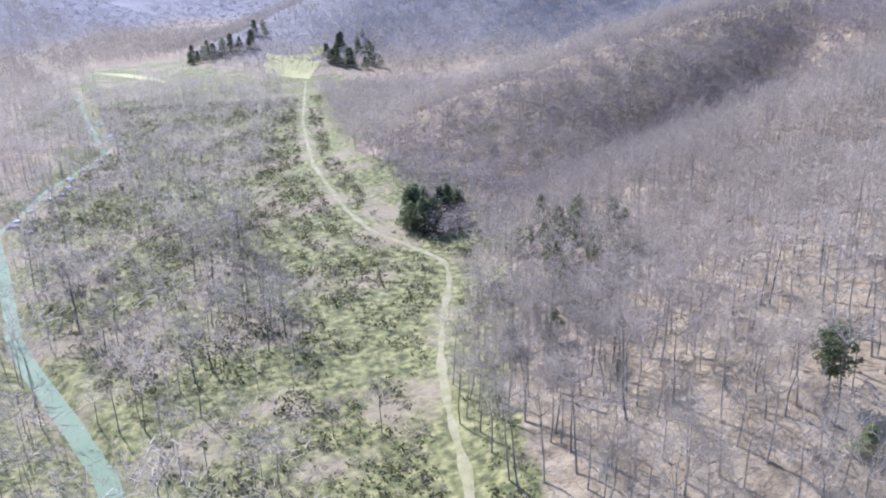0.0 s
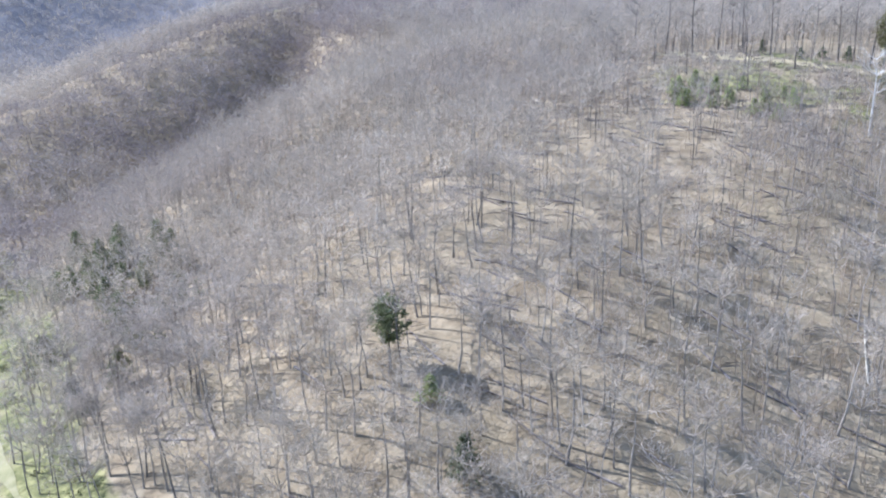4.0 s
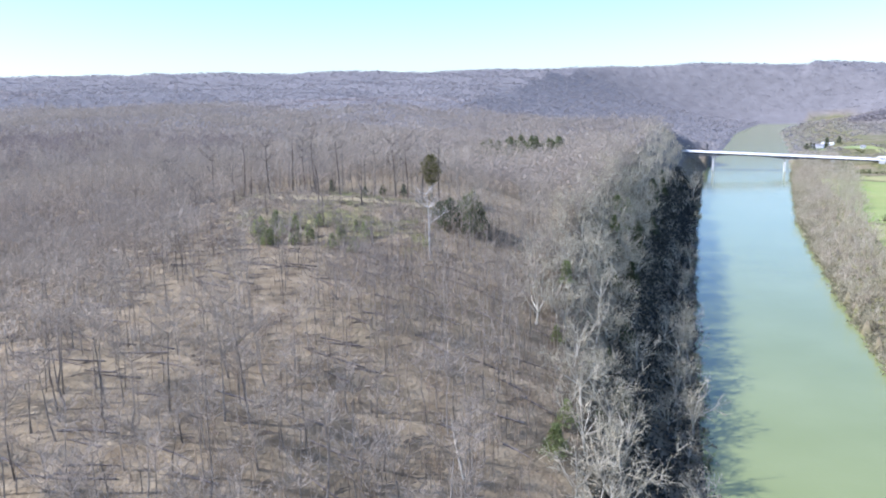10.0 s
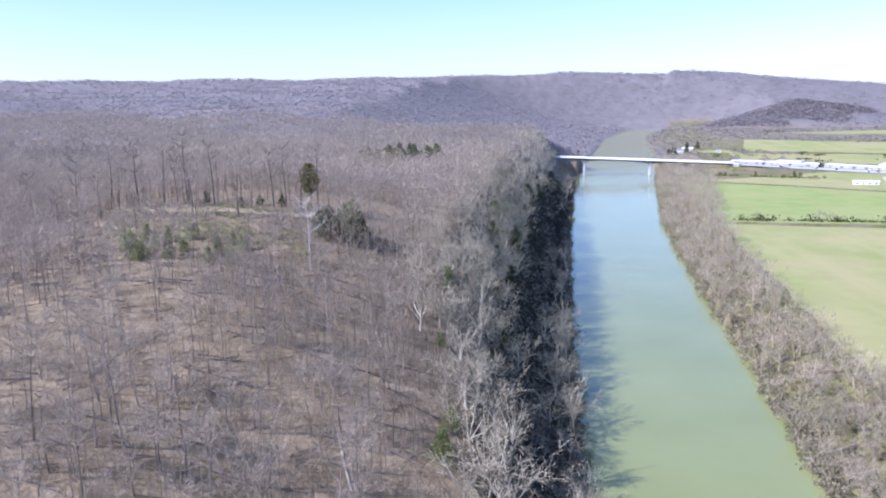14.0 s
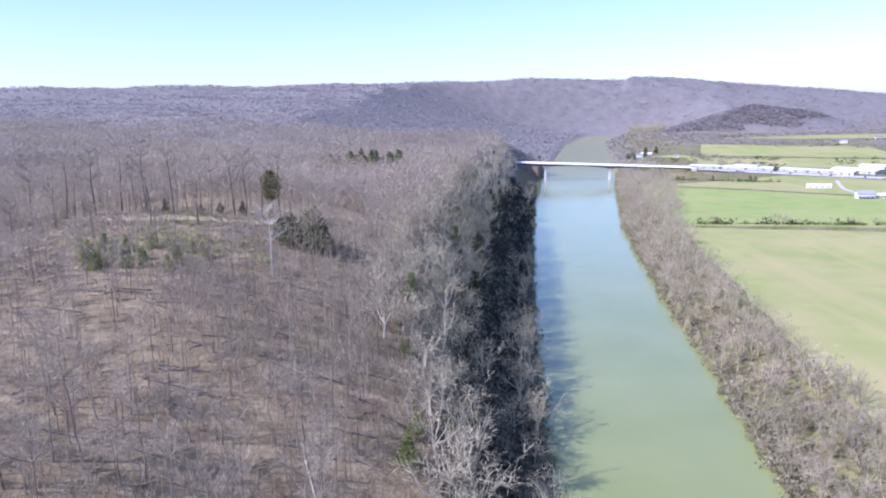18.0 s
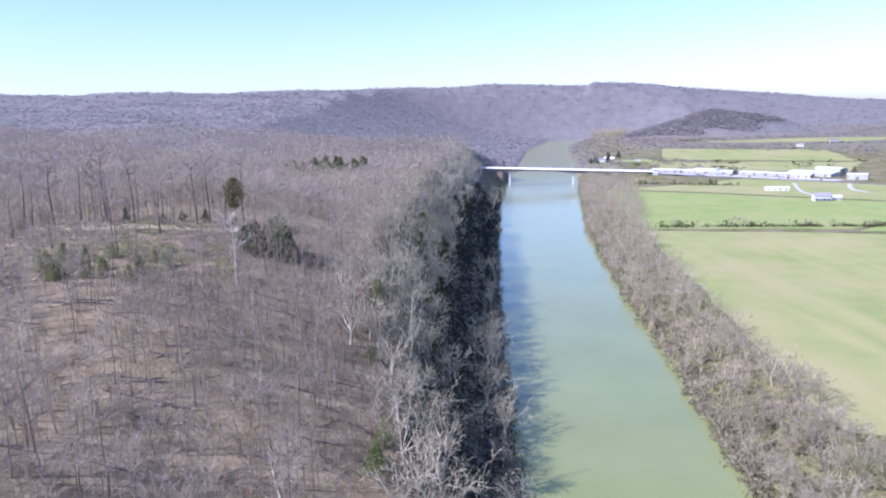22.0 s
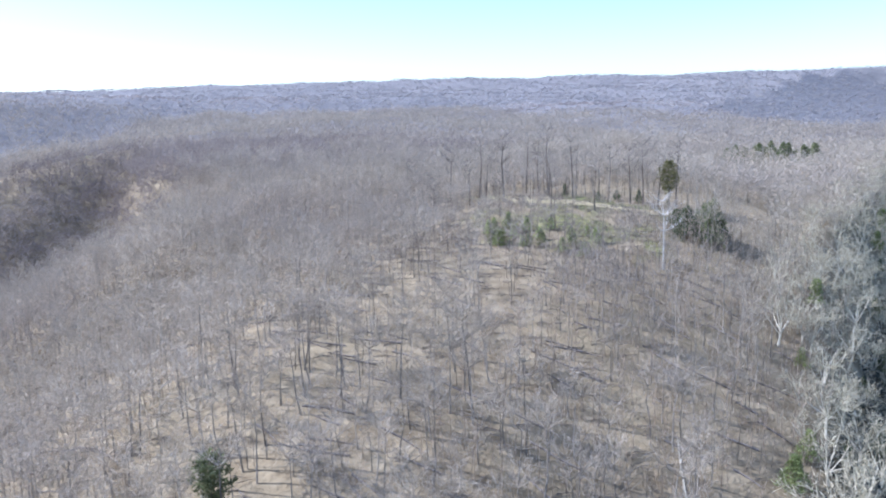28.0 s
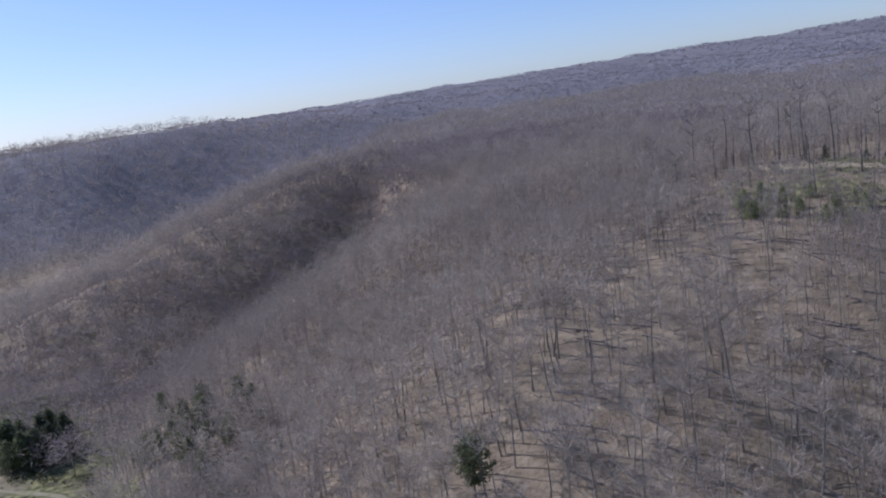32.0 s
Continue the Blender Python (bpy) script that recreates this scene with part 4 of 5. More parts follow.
def in_far_woods(x, y):
    west, east = river_left(y) - x, x - river_right(y)
    hills = hill_part(x, y)
    hedges = 0.9 * smooth(1120, 1300, y) * (ripple(x, y, 70, 8) > -0.3)
    wood = np.where((west > 6) | (y > 2720), np.maximum(smooth(2, 8, hills), 0.9 * (x < -500) * (grassiness(x, y) < 0.3)), np.where(east > 30, np.maximum(smooth(22, 36, hills), hedges), 0))
    field_gap = ((x > 380) & (x < 690) & (y > 1180) & (y < 1560) & (y < 1560 - 0.9 * (x - 455)) & (y > 1330 - 0.62 * (x - 395))) | ((x > 600) & (x < 1020) & (y > 1580) & (y < 1770))
    shore = (y > 1120) & (np.maximum(west, east) > 3) & (np.maximum(west, east) < np.where(west > 0, 300, np.where(y > 1430, 240, 60)))
    wood = np.where(shore & (hills < 40), np.maximum(wood, 0.9), wood)
    for hx, hy in ((304, 1388), (330, 1440), (352, 1320), (800, 1560), (700, 1490)):
        wood = wood * ~((np.hypot(x - hx, y - hy) < 26) | ((np.abs(x - hx * y / hy) < 16) & (y < hy) & (y > hy - 110)))
    seen = np.degrees(np.arctan2(-x, y))
    return wood * ~field_gap * smooth(-50, -40, seen) * smooth(118, 108, seen) * np.clip(1300 / np.hypot(x, y), 0.45, 1)


far = spots(-2600, 2200, -700, 3400, 12.6, in_far_woods, (0.8, 1.25))
d = np.hypot(far[:, 0], far[:, 1])
far = far[(d < 3700) & ((d > 1090) | (far[:, 0] > river_left(far[:, 1]) - 20) | (far[:, 1] < 200)) & ~((far[:, 1] > -420) & (far[:, 1] < 200) & (far[:, 0] > -1300) & (far[:, 0] < -640)) & ~((far[:, 0] > -700) & (far[:, 0] < 60) & (far[:, 1] < 620) & (far[:, 1] > 60)) & ~((far[:, 0] > -720) & (far[:, 1] < 60) & (far[:, 1] > -260))]
far[:, 3] *= np.interp(np.hypot(far[:, 0], far[:, 1]), (600, 2500), (0.95, 1.15))
on_knob = np.hypot((far[:, 0] - 690) / 290, (far[:, 1] - 2190) / 150) < 0.6
far = far[~on_knob]
knob = spots(390, 990, 2020, 2370, 6.5, lambda x, y: 0.95 * (np.hypot((x - 690) / 290, (y - 2190) / 150) + 0.35 * ripple(x, y, 50, 2) < 1) * (land(x, y) > 24), (1.2, 1.9))
scatter("knob_woods", FAR_TREES, knob, (KNOB_TWIGS,), "darker purple-grey woods on the rounded knob", "woods")
plain = spots(330, 1250, 1130, 1850, 17, lambda x, y: 0.8 * (ripple(x, y, 38, 3) > 0.05) * (in_far_woods(x, y) < 0.3) * (x - river_right(y) > 60) * ~upland_field(x, y) * ~((x < 420) & (y < 1200)) * (np.hypot(x - 330, y - 1360) > 90), (1.0, 1.7))
scatter("plain_trees", FAR_TREES, plain, (BUSH,), "dark trees scattered between the far pastures", "woods")
on_plain = (far[:, 0] > river_right(far[:, 1]) + 20) & (far[:, 2] < 34)
scatter("far_woods", FAR_TREES, far[on_plain], (PLAIN_TWIGS,), "grey-brown leafless trees on the far plain", "woods")
far = far[~on_plain]
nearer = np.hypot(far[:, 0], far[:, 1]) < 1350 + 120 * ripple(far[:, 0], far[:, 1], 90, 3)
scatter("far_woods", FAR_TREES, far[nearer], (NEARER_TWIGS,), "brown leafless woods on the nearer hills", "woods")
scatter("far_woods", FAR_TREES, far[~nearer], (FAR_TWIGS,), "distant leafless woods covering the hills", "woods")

# ---- evergreens and marked trees ----
CEDARS = thing_meshes([conifer(200 + k, h, w, n) for k, (h, w, n) in enumerate(((8, 3.4, 130), (11, 4.2, 170), (7, 3.2, 110), (12, 4.8, 200)))], BARK, NEEDLES)
GREEN_CEDARS = thing_meshes([conifer(230 + k, h, w, n) for k, (h, w, n) in enumerate(((9, 3.8, 110), (7, 3.2, 90), (11, 4.4, 130)))], BARK, GREEN_NEEDLES)
PALE_CEDARS = thing_meshes([conifer(220 + k, h, w, n) for k, (h, w, n) in enumerate(((8, 3.6, 190), (6, 3.2, 150), (10, 4.4, 220)))], BARK, PALE_NEEDLES)


def pine(seed, height, width, tufts, low):
    """A pine that has lost its lower boughs."""
    trunk, crown = conifer(seed, height, width, 1)
    for k in range(tufts):
        turn, up = trunk.rng.uniform(0, 6.283), trunk.rng.uniform(-1, 1)
        reach = width * 0.62 * math.sqrt(1 - up * up) * trunk.rng.uniform(0.35, 1.05) * (0.85 + 0.3 * math.sin(2 * turn + seed))
        c = np.array((math.cos(turn) * reach, math.sin(turn) * reach, height * (low + 1) / 2 + up * height * (1 - low) / 2))
        crown.sliver((0, 0, c[2] - 0.3 * reach), c, 0.1)
        crown.tuft(c, 0.85, 8)
    return trunk, crown


PINES = thing_meshes([pine(240, 15, 6.4, 200, 0.42)], BARK, GREEN_NEEDLES)
OLIVE_PINES = thing_meshes([pine(241, 18, 6.2, 220, 0.4)], BARK, OLIVE_NEEDLES)
SYCAMORE = thing_meshes([bare_tree(300, 21, 14, 7, 2, spread=0.24, thick=1.25, trunk_share=0.38)], WHITE_BARK, WHITE_BARK)[0]
TALL_BARE = thing_meshes([bare_tree(310 + k, h, 13, 8, 3, spread=0.24, thick=1.3, trunk_share=0.4) for k, h in enumerate((24, 21, 26, 19, 23))], DARK_BARK, BARK)


def stand(name, kinds, label, group, places, category="evergreen"):
    for k, (x, y, size) in enumerate(places):
        tree_thing(name, kinds[k % len(kinds)], (x, y, float(land(x, y)) - 0.1, size, k * 1.9), label, category, group, 0.02 * math.sin(k * 3))


def grove(x, y, wide, deep, n, size, seed):
    r = np.random.default_rng(seed)
    return [(x + r.uniform(-wide, wide), y + r.uniform(-deep, deep), size * r.uniform(0.75, 1.25)) for _ in range(n)]


stand("sycamore", [SYCAMORE], "tall white-barked leafless sycamore on the crest", "", ((-57, 233, 1.0),), "tree")
stand("pine", OLIVE_PINES, "olive green pine rising behind the white sycamore", "", ((-71.5, 297, 1.0),))
stand("cedar", [CEDARS[0], GREEN_CEDARS[0], CEDARS[2], GREEN_CEDARS[2]], "dark green cedar beside the white sycamore", "dark cedars on the crest", ((-57, 259, 1.25), (-52, 262, 1.2), (-58, 267, 1.3), (-49, 260, 1.05), (-47, 265, 1.15), (-53, 271, 1.2), (-55, 264, 1.1), (-50, 268, 1.2), (-61, 263, 1.0)))
stand("cedar", [PALE_CEDARS[0], PALE_CEDARS[1], GREEN_CEDARS[1], PALE_CEDARS[1]], "pale green young cedar in the crest thicket", "young cedars on the crest", grove(-97, 233, 19, 11, 24, 0.62, 1))
stand("cedar", CEDARS, "small dark cedar on the grassy crest", "small cedars on the crest", ((-92, 300, 0.5), (-84, 302, 0.45), (-72, 298, 0.5), (-110, 292, 0.4), (-98, 296, 0.4)))
stand("tall_bare_tree", TALL_BARE, "tall slender dark-barked leafless tree on the crest clearing", "tall trees on the crest", ((-128, 296, 1.0), (-124, 299, 0.95), (-119, 297, 1.0), (-104, 262, 0.9), (-86, 297, 0.9), (-82, 301, 0.95), (-76, 299, 0.9), (-142, 282, 0.9), (-96, 246, 0.85), (-70, 303, 1.0), (-152, 276, 0.85),
      (-136, 262, 0.8), (-131, 281, 0.9), (-113, 283, 0.85), (-107, 292, 0.95), (-160, 262, 0.8), (-148, 300, 0.9), (-93, 292, 0.8), (-118, 250, 0.75), (-90, 268, 0.75), (-138, 238, 0.75), (-172, 280, 0.85)), "tree")
stand("cedar", GREEN_CEDARS, "dark green cedar in the ridge grove", "cedar grove on the ridge", grove(-70, 562, 30, 24, 46, 1.2, 2))
stand("cedar", PALE_CEDARS, "bright pale green cedar at the bluff's edge", "", ((-13, 163, 0.95),))
stand("pine", PINES[:1], "green pine with a bare lower trunk on the slope", "", ((-98, 91, 0.95),))
stand("cedar", PALE_CEDARS[1:2], "small pale green cedar on the slope", "", ((-87, 90, 0.85),))
stand("cedar", CEDARS[1:2], "narrow green cedar low on the slope", "", ((-73, 83, 0.8),))
stand("cedar", [CEDARS[1], GREEN_CEDARS[0], CEDARS[3], GREEN_CEDARS[2]], "dark green cedar in the clump at the hollow's mouth", "cedars at the hollow", grove(-283, 70, 9, 12, 18, 1.15, 3))
stand("cedar", GREEN_CEDARS, "grey-green cedar on the lower slope", "cedars on the lower slope", grove(-204, 92, 32, 17, 22, 0.85, 4) + grove(-236, 92, 14, 12, 10, 0.85, 9) + grove(-172, 72, 14, 8, 7, 0.7, 10))
stand("cedar", CEDARS[:1], "dark conical cedar beside the track", "cedars beside the track", ((-198, 66, 0.9), (-163, 58, 0.95)))
stand("cedar", [CEDARS[1], GREEN_CEDARS[0], CEDARS[3]], "dark green cedar in the far valley", "cedars in the far valley", grove(-770, 112, 42, 22, 30, 1.1, 5) + grove(-858, 0, 26, 40, 26, 1.1, 6))
stand("cedar", CEDARS, "dark green cedar on the shaded bluff", "cedars on the bluff", [(float(river_left(y)) - w, y, s) for y, w, s in ((300, 30, 0.9), (330, 26, 1.0), (352, 34, 0.9), (395, 28, 1.1), (430, 30, 1.0), (470, 24, 1.0), (520, 30, 1.1), (560, 27, 1.0), (610, 32, 1.2), (260, 24, 0.8), (230, 27, 0.7), (640, 26, 1.1), (700, 30, 1.2), (205, 22, 0.8), (184, 26, 0.7))])
stand("cedar", PALE_CEDARS, "yellow-green ivy-clad tree on the bluff", "green trees on the bluff", [(float(river_left(y)) - w, y, s) for y, w, s in ((380, 38, 1.0), (402, 36, 1.1), (420, 40, 1.0), (450, 37, 1.1), (215, 40, 0.8), (250, 42, 0.8), (175, 33, 0.8))])

MEADOW_TALL = thing_meshes([bare_tree(330 + k, h, 15, 10, 4, spread=0.3, thick=1.0, trunk_share=0.3) for k, h in enumerate((19, 16, 21))], DARK_BARK, HOLLOW_TWIGS)
stand("bare_tree", MEADOW_TALL, "tall leafless grey tree standing in the scrubby meadow", "tall trees in the meadow", (
    (-208, 2, 1.0), (-214, -3, 0.9), (-226, -2, 1.05), (-233, 2, 0.9), (-262, -8, 1.0), (-270, -3, 0.95), (-199, 7, 0.9), (-192, 2, 0.8), (-180, -16, 0.8), (-185, -12, 0.85), (-222, -39, 0.95), (-221, -48, 1.0), (-190, -27, 0.8),
    (-204, -39, 0.85), (-146, 23, 0.55), (-430, -49, 1.0), (-422, -40, 0.9), (-388, -33, 1.0), (-380, -40, 0.95), (-396, -26, 0.9), (-299, -64, 1.0), (-255, -66, 1.05), (-147, 13, 0.5), (-243, -12, 0.9), (-250, -18, 0.95), (-219, 8, 0.85)), "tree")

# ---- scrub ----
def bush(seed, size, tufts, per):
    w = Twigwork(seed)
    for k in range(tufts):
        turn, r, h = w.rng.uniform(0, 6.283), w.rng.uniform(0, 1) ** 0.5 * size, w.rng.uniform(0.1, 1) * size
        c = np.array((math.cos(turn) * r, math.sin(turn) * r, h * (1.2 - 0.7 * r / size)))
        w.sliver((0, 0, 0), c, 0.08)
        w.tuft(c, size * 0.42, per)
    v, t = w.arrays()
    return v, t, np.zeros(len(t), int)


BUSHES = [bush(400 + k, s, 9, 3) for k, s in enumerate((1.2, 1.7, 1.0, 2.2))]


def meadow_scrub(x, y):
    inside = smooth(7, 3, hill_part(x, y)) * (x < -100) * (x > -620) * (creek_far(x, y) > 10)
    side = np.interp(x, [p[0] for p in CREEK], [p[1] for p in CREEK])
    tx = np.interp(x, [p[0] for p in TRAIL[::-1]], [p[1] for p in TRAIL[::-1]])
    return inside * (y > side) * (np.abs(y - tx) > 4.5) * (y < tx + 12) * np.clip(0.62 + 0.35 * ripple(x, y, 9, 3) + 0.35 * ripple(x, y, 27, 6), 0.1, 0.95)


scatter("meadow_scrub", BUSHES, spots(-620, -95, -95, 75, 2.7, meadow_scrub, (0.35, 1.4)), (BUSH,), "olive-brown scrub scattered over the meadow", "scrub")
scatter("brown_scrub", BUSHES, spots(-620, -95, -95, 75, 5.0, meadow_scrub, (0.5, 1.3)), (BROWN_SCRUB,), "dry brown brush in the meadow", "scrub")
scatter("crest_scrub", BUSHES, spots(-150, -40, 215, 300, 3.6, lambda x, y: 0.75 * np.exp(-(((x + 94) / 46) ** 4 + ((y - 256) / 34) ** 4)), (0.5, 1.3)), (BROWN_SCRUB,), "low brown brush below the crest clearing", "scrub")
scatter("bank_scrub", BUSHES, spots(40, 300, -60, 1100, 4.2, lambda x, y: 0.95 * ((x - river_right(y) > 3) & (x - river_right(y) < 24)), (0.7, 1.7)), (BROWN_SCRUB,), "brown brush under the trees of the far bank", "scrub")
# the bluff's shade is put into dark brush, at its foot and up its slope
scatter("bank_scrub", BUSHES, spots(0, 100, 60, 1000, 3.0, lambda x, y: 0.9 * ((river_left(y) - x > -0.8) & (river_left(y) - x < 9)), (0.7, 1.6)), (SHADE_BRUSH,), "brush at the water's edge coloured dark for the bluff's shade", "scrub")
scatter("bluff_evergreens", BUSHES, spots(-40, 100, 60, 900, 3.0, lambda x, y: 0.95 * ((river_left(y) - x > 7) & (river_left(y) - x < 28)), (1.2, 2.3)), (SHADE_BRUSH,), "brush on the bluff coloured dark for its shade", "scrub")
HEDGE = np.array([(x, 607 - 0.16 * (x - 217) + RNG.uniform(-2, 2), 0, s, RNG.uniform(0, 6)) for x, s in zip(RNG.uniform(180, 480, 260), RNG.uniform(0.6, 2.4, 260))])
HEDGE[:, 2] = land(HEDGE[:, 0], HEDGE[:, 1])
scatter("hedgerow", BUSHES, HEDGE, (BUSH,), "dark brushy hedgerow between the green fields", "hedge")
FAR_HEDGE = np.array([(242 + 110 * u + RNG.uniform(-3, 3), 999 - 67 * u + RNG.uniform(-3, 3), 0, s, RNG.uniform(0, 6)) for u, s in zip(RNG.uniform(-0.1, 1.1, 110), RNG.uniform(0.7, 1.9, 110))])
FAR_HEDGE[:, 2] = land(FAR_HEDGE[:, 0], FAR_HEDGE[:, 1])
scatter("hedgerow", BUSHES, FAR_HEDGE, (BUSH,), "dark brushy hedgerow below the road", "hedge")
SHORE = [bush(420 + k, s, 13, 4) for k, s in enumerate((2.0, 2.6, 1.7))]
for edge, side in ((river_right, 1), (river_left, -1)):
    n = 950 if side > 0 else 90
    yy = 110 + 940 * RNG.uniform(0, 1, n) ** 1.5
    off = RNG.uniform(-1.8, 4.0, n)
    rows = np.stack([edge(yy) + side * off, yy, 0 * yy, RNG.uniform(0.6, 1.45, n), RNG.uniform(0, 6.283, n)], -1)
    rows[:, 2] = np.maximum(land(rows[:, 0], rows[:, 1]), 0.0)
    scatter("bank_brush", SHORE, rows, (BANK_BRUSH,), "tan-olive brush hanging over the water's edge", "scrub")
stand("hedge_tree", CEDARS, "dark bushy tree beside the white river house", "trees round the river house", ((288, 1392, 1.3), (294, 1372, 1.0), (318, 1396, 1.2), (322, 1412, 1.3), (310, 1366, 0.7), (346, 1436, 1.2), (300, 1420, 1.4)))
stand("hedge_tree", GREEN_CEDARS, "dark bushy tree in the hedgerow below the road", "trees in the far hedgerow", ((336, 940, 0.9), (342, 937, 1.0), (300, 962, 0.6), (270, 980, 0.6), (412, 1062, 1.0), (505, 960, 1.0), (540, 1000, 1.2)))
stand("bare_tree", SHORE_KINDS, "leafless tree in the hedgerow between the fields", "trees in the field hedgerow", [(x, 607 - 0.16 * (x - 217), s) for x, s in ((192, 0.7), (236, 0.9), (241, 0.8), (246, 0.7), (290, 0.6), (306, 0.6), (330, 0.6), (352, 0.7), (398, 0.6))], "tree")

# ---- built things ----
def part(name, bm, mat, parent=None, label=""):
    """Links a bmesh as one mesh object under a thing."""
    mesh = bpy.data.meshes.new(name)
    bm.to_mesh(mesh)
    bm.free()
    mesh.materials.append(mat)
    ob = new(name, mesh)
    ob.parent = parent
    return tagged(ob, label)


def box(bm, x0, x1, y0, y1, z0, z1, edge=0.0):
    """Adds a box, its edges rounded off by a bevel where edge is given."""
    made = bmesh.ops.create_cube(bm, size=1, matrix=Matrix.Translation(((x0 + x1) / 2, (y0 + y1) / 2, (z0 + z1) / 2)) @ Matrix.Diagonal((x1 - x0, y1 - y0, z1 - z0, 1)))
    if edge:
        bmesh.ops.bevel(bm, geom=list({e for v in made["verts"] for e in v.link_edges}), offset=edge, segments=1, affect="EDGES")
    return bm


def solid(bm, outline, axis, a, b):
    """Adds an outline of (u, z) drawn out from a to b along axis 'x' or 'y'."""
    at = (lambda s, u, z: (s, u, z)) if axis == "x" else (lambda s, u, z: (u, s, z))
    one, two = [bm.verts.new(at(a, u, z)) for u, z in outline], [bm.verts.new(at(b, u, z)) for u, z in outline]
    n = len(outline)
    bm.faces.new(one), bm.faces.new(two[::-1])
    for k in range(n):
        bm.faces.new((one[k], two[k], two[(k + 1) % n], one[(k + 1) % n]))
    bmesh.ops.recalc_face_normals(bm, faces=bm.faces)
    return bm


def anchor(name, x, y, turn, z=None):
    root = new(name)
    root.matrix_world = Matrix.Translation((x, y, float(land(x, y)) - 0.1 if z is None else z)) @ Matrix.Rotation(radians(turn), 4, "Z")
    return root


# the road bridge, sloping down to the river plain
def bridge():
    x0, x1 = 34.0, 302.0
    root = anchor("road_bridge", 0, 0, 0, 0)
    mid = lambda x: 1090 - 0.1 * (x - 60)
    top = lambda x: 26.8 - 0.0448 * (x - x0)

    def run(name, y0, y1, under, over, mat, label="", haunch=None, slant=0.0):
        bm = bmesh.new()
        rows = []
        for k in range(68):
            x = x0 + (x1 - x0) * k / 67
            low = under if haunch is None else under - haunch(x)
            rows.append([bm.verts.new((x, mid(x) + y, top(x) + z)) for y, z in ((y0, low), (y1, low), (y1 + min(slant, 0), over), (y0 + max(slant, 0), over))])
        for a, b in zip(rows, rows[1:]):
            for k in range(4):
                bm.faces.new((a[k], b[k], b[(k + 1) % 4], a[(k + 1) % 4]))
        bm.faces.new(rows[0]), bm.faces.new(rows[-1][::-1])
        bmesh.ops.recalc_face_normals(bm, faces=bm.faces)
        return part(name, bm, mat, root, label)

    run("deck", -5.4, 5.4, -0.45, 0.0, CONCRETE, "pale concrete bridge deck")
    run("roadway", -4.6, 4.6, 0.004, 0.06, CONCRETE, "pale concrete roadway")
    # added strips, slanted so that the dim side of the deck catches sun
    for y in (-6.05, 5.45):
        run("deck_sun_strip", y, y + 0.6, -0.4, 1.45, WHITE_PAINT, "white slanted strip added to catch sun along the deck edge", slant=0.45 if y < 0 else -0.45)
    for y in (-5.4, 5.1):
        run("parapet", y, y + 0.3, 0.0, 1.3, WHITE_PAINT, "white concrete parapet")
    swell = lambda x: max(2.1 * math.exp(-((x - p) / 14) ** 2) for p in (113, 198))
    for y in (-4.2, -1.3, 1.2, 4.0):
        run("girder", y - 0.25, y + 0.25, -2.3, -0.45, STEEL, "dark weathered girder", swell)
    for x in (113, 198, 252):
        y, z = mid(x), top(x)
        bm = bmesh.new()
        foot = float(land(x, y)) - 2
        solid(bm, [(y - 2.4, foot), (y + 2.4, foot), (y + 2.6, z - 7), (y + 5.0, z - 4.6), (y + 5.0, z - 4.2 if x < 220 else z - 2.3), (y - 5.0, z - 4.2 if x < 220 else z - 2.3), (y - 5.0, z - 4.6), (y - 2.6, z - 7)], "x", x - 1.0, x + 1.0)
        part("pier", bm, CONCRETE, root, "concrete hammerhead pier")
    for x, w in ((x0, -7), (x1, 7)):
        bm = box(bmesh.new(), min(x, x + w), max(x, x + w), mid(x) - 5.6, mid(x) + 5.6, float(land(x, mid(x))) - 4, top(x) - 0.46, 0.1)
        part("abutment", bm, CONCRETE, root, "concrete abutment")
    tagged(root, "long pale concrete road bridge over the green river", "bridge")


bridge()
ROAD = ((298, 1066), (320, 1064), (345, 1058), (372, 1042), (398, 1018), (440, 962), (482, 904), (560, 790), (700, 620), (1000, 400))
tagged(ribbon("road", ROAD, 8.0, ASPHALT, 0.3), "grey asphalt road past the white sheds", "road", kind="structure")
tagged(ribbon("yard", ((325, 1112), (352, 1088), (402, 1042), (450, 978), (490, 930)), 26.0, GRAVEL, 0.22), "white gravel yard in front of the sheds", "yard", kind="structure")
for line, width in ((((428, 922), (412, 880), (398, 840), (393, 806), (386, 770)), 4.0), (((478, 892), (462, 862), (452, 836), (456, 812)), 5.0), (((300, 1390), (325, 1370), (352, 1330)), 4.0)):
    tagged(ribbon("driveway", line, width, GRAVEL, 0.3, step=2), "pale gravel driveway", "driveway", kind="structure")


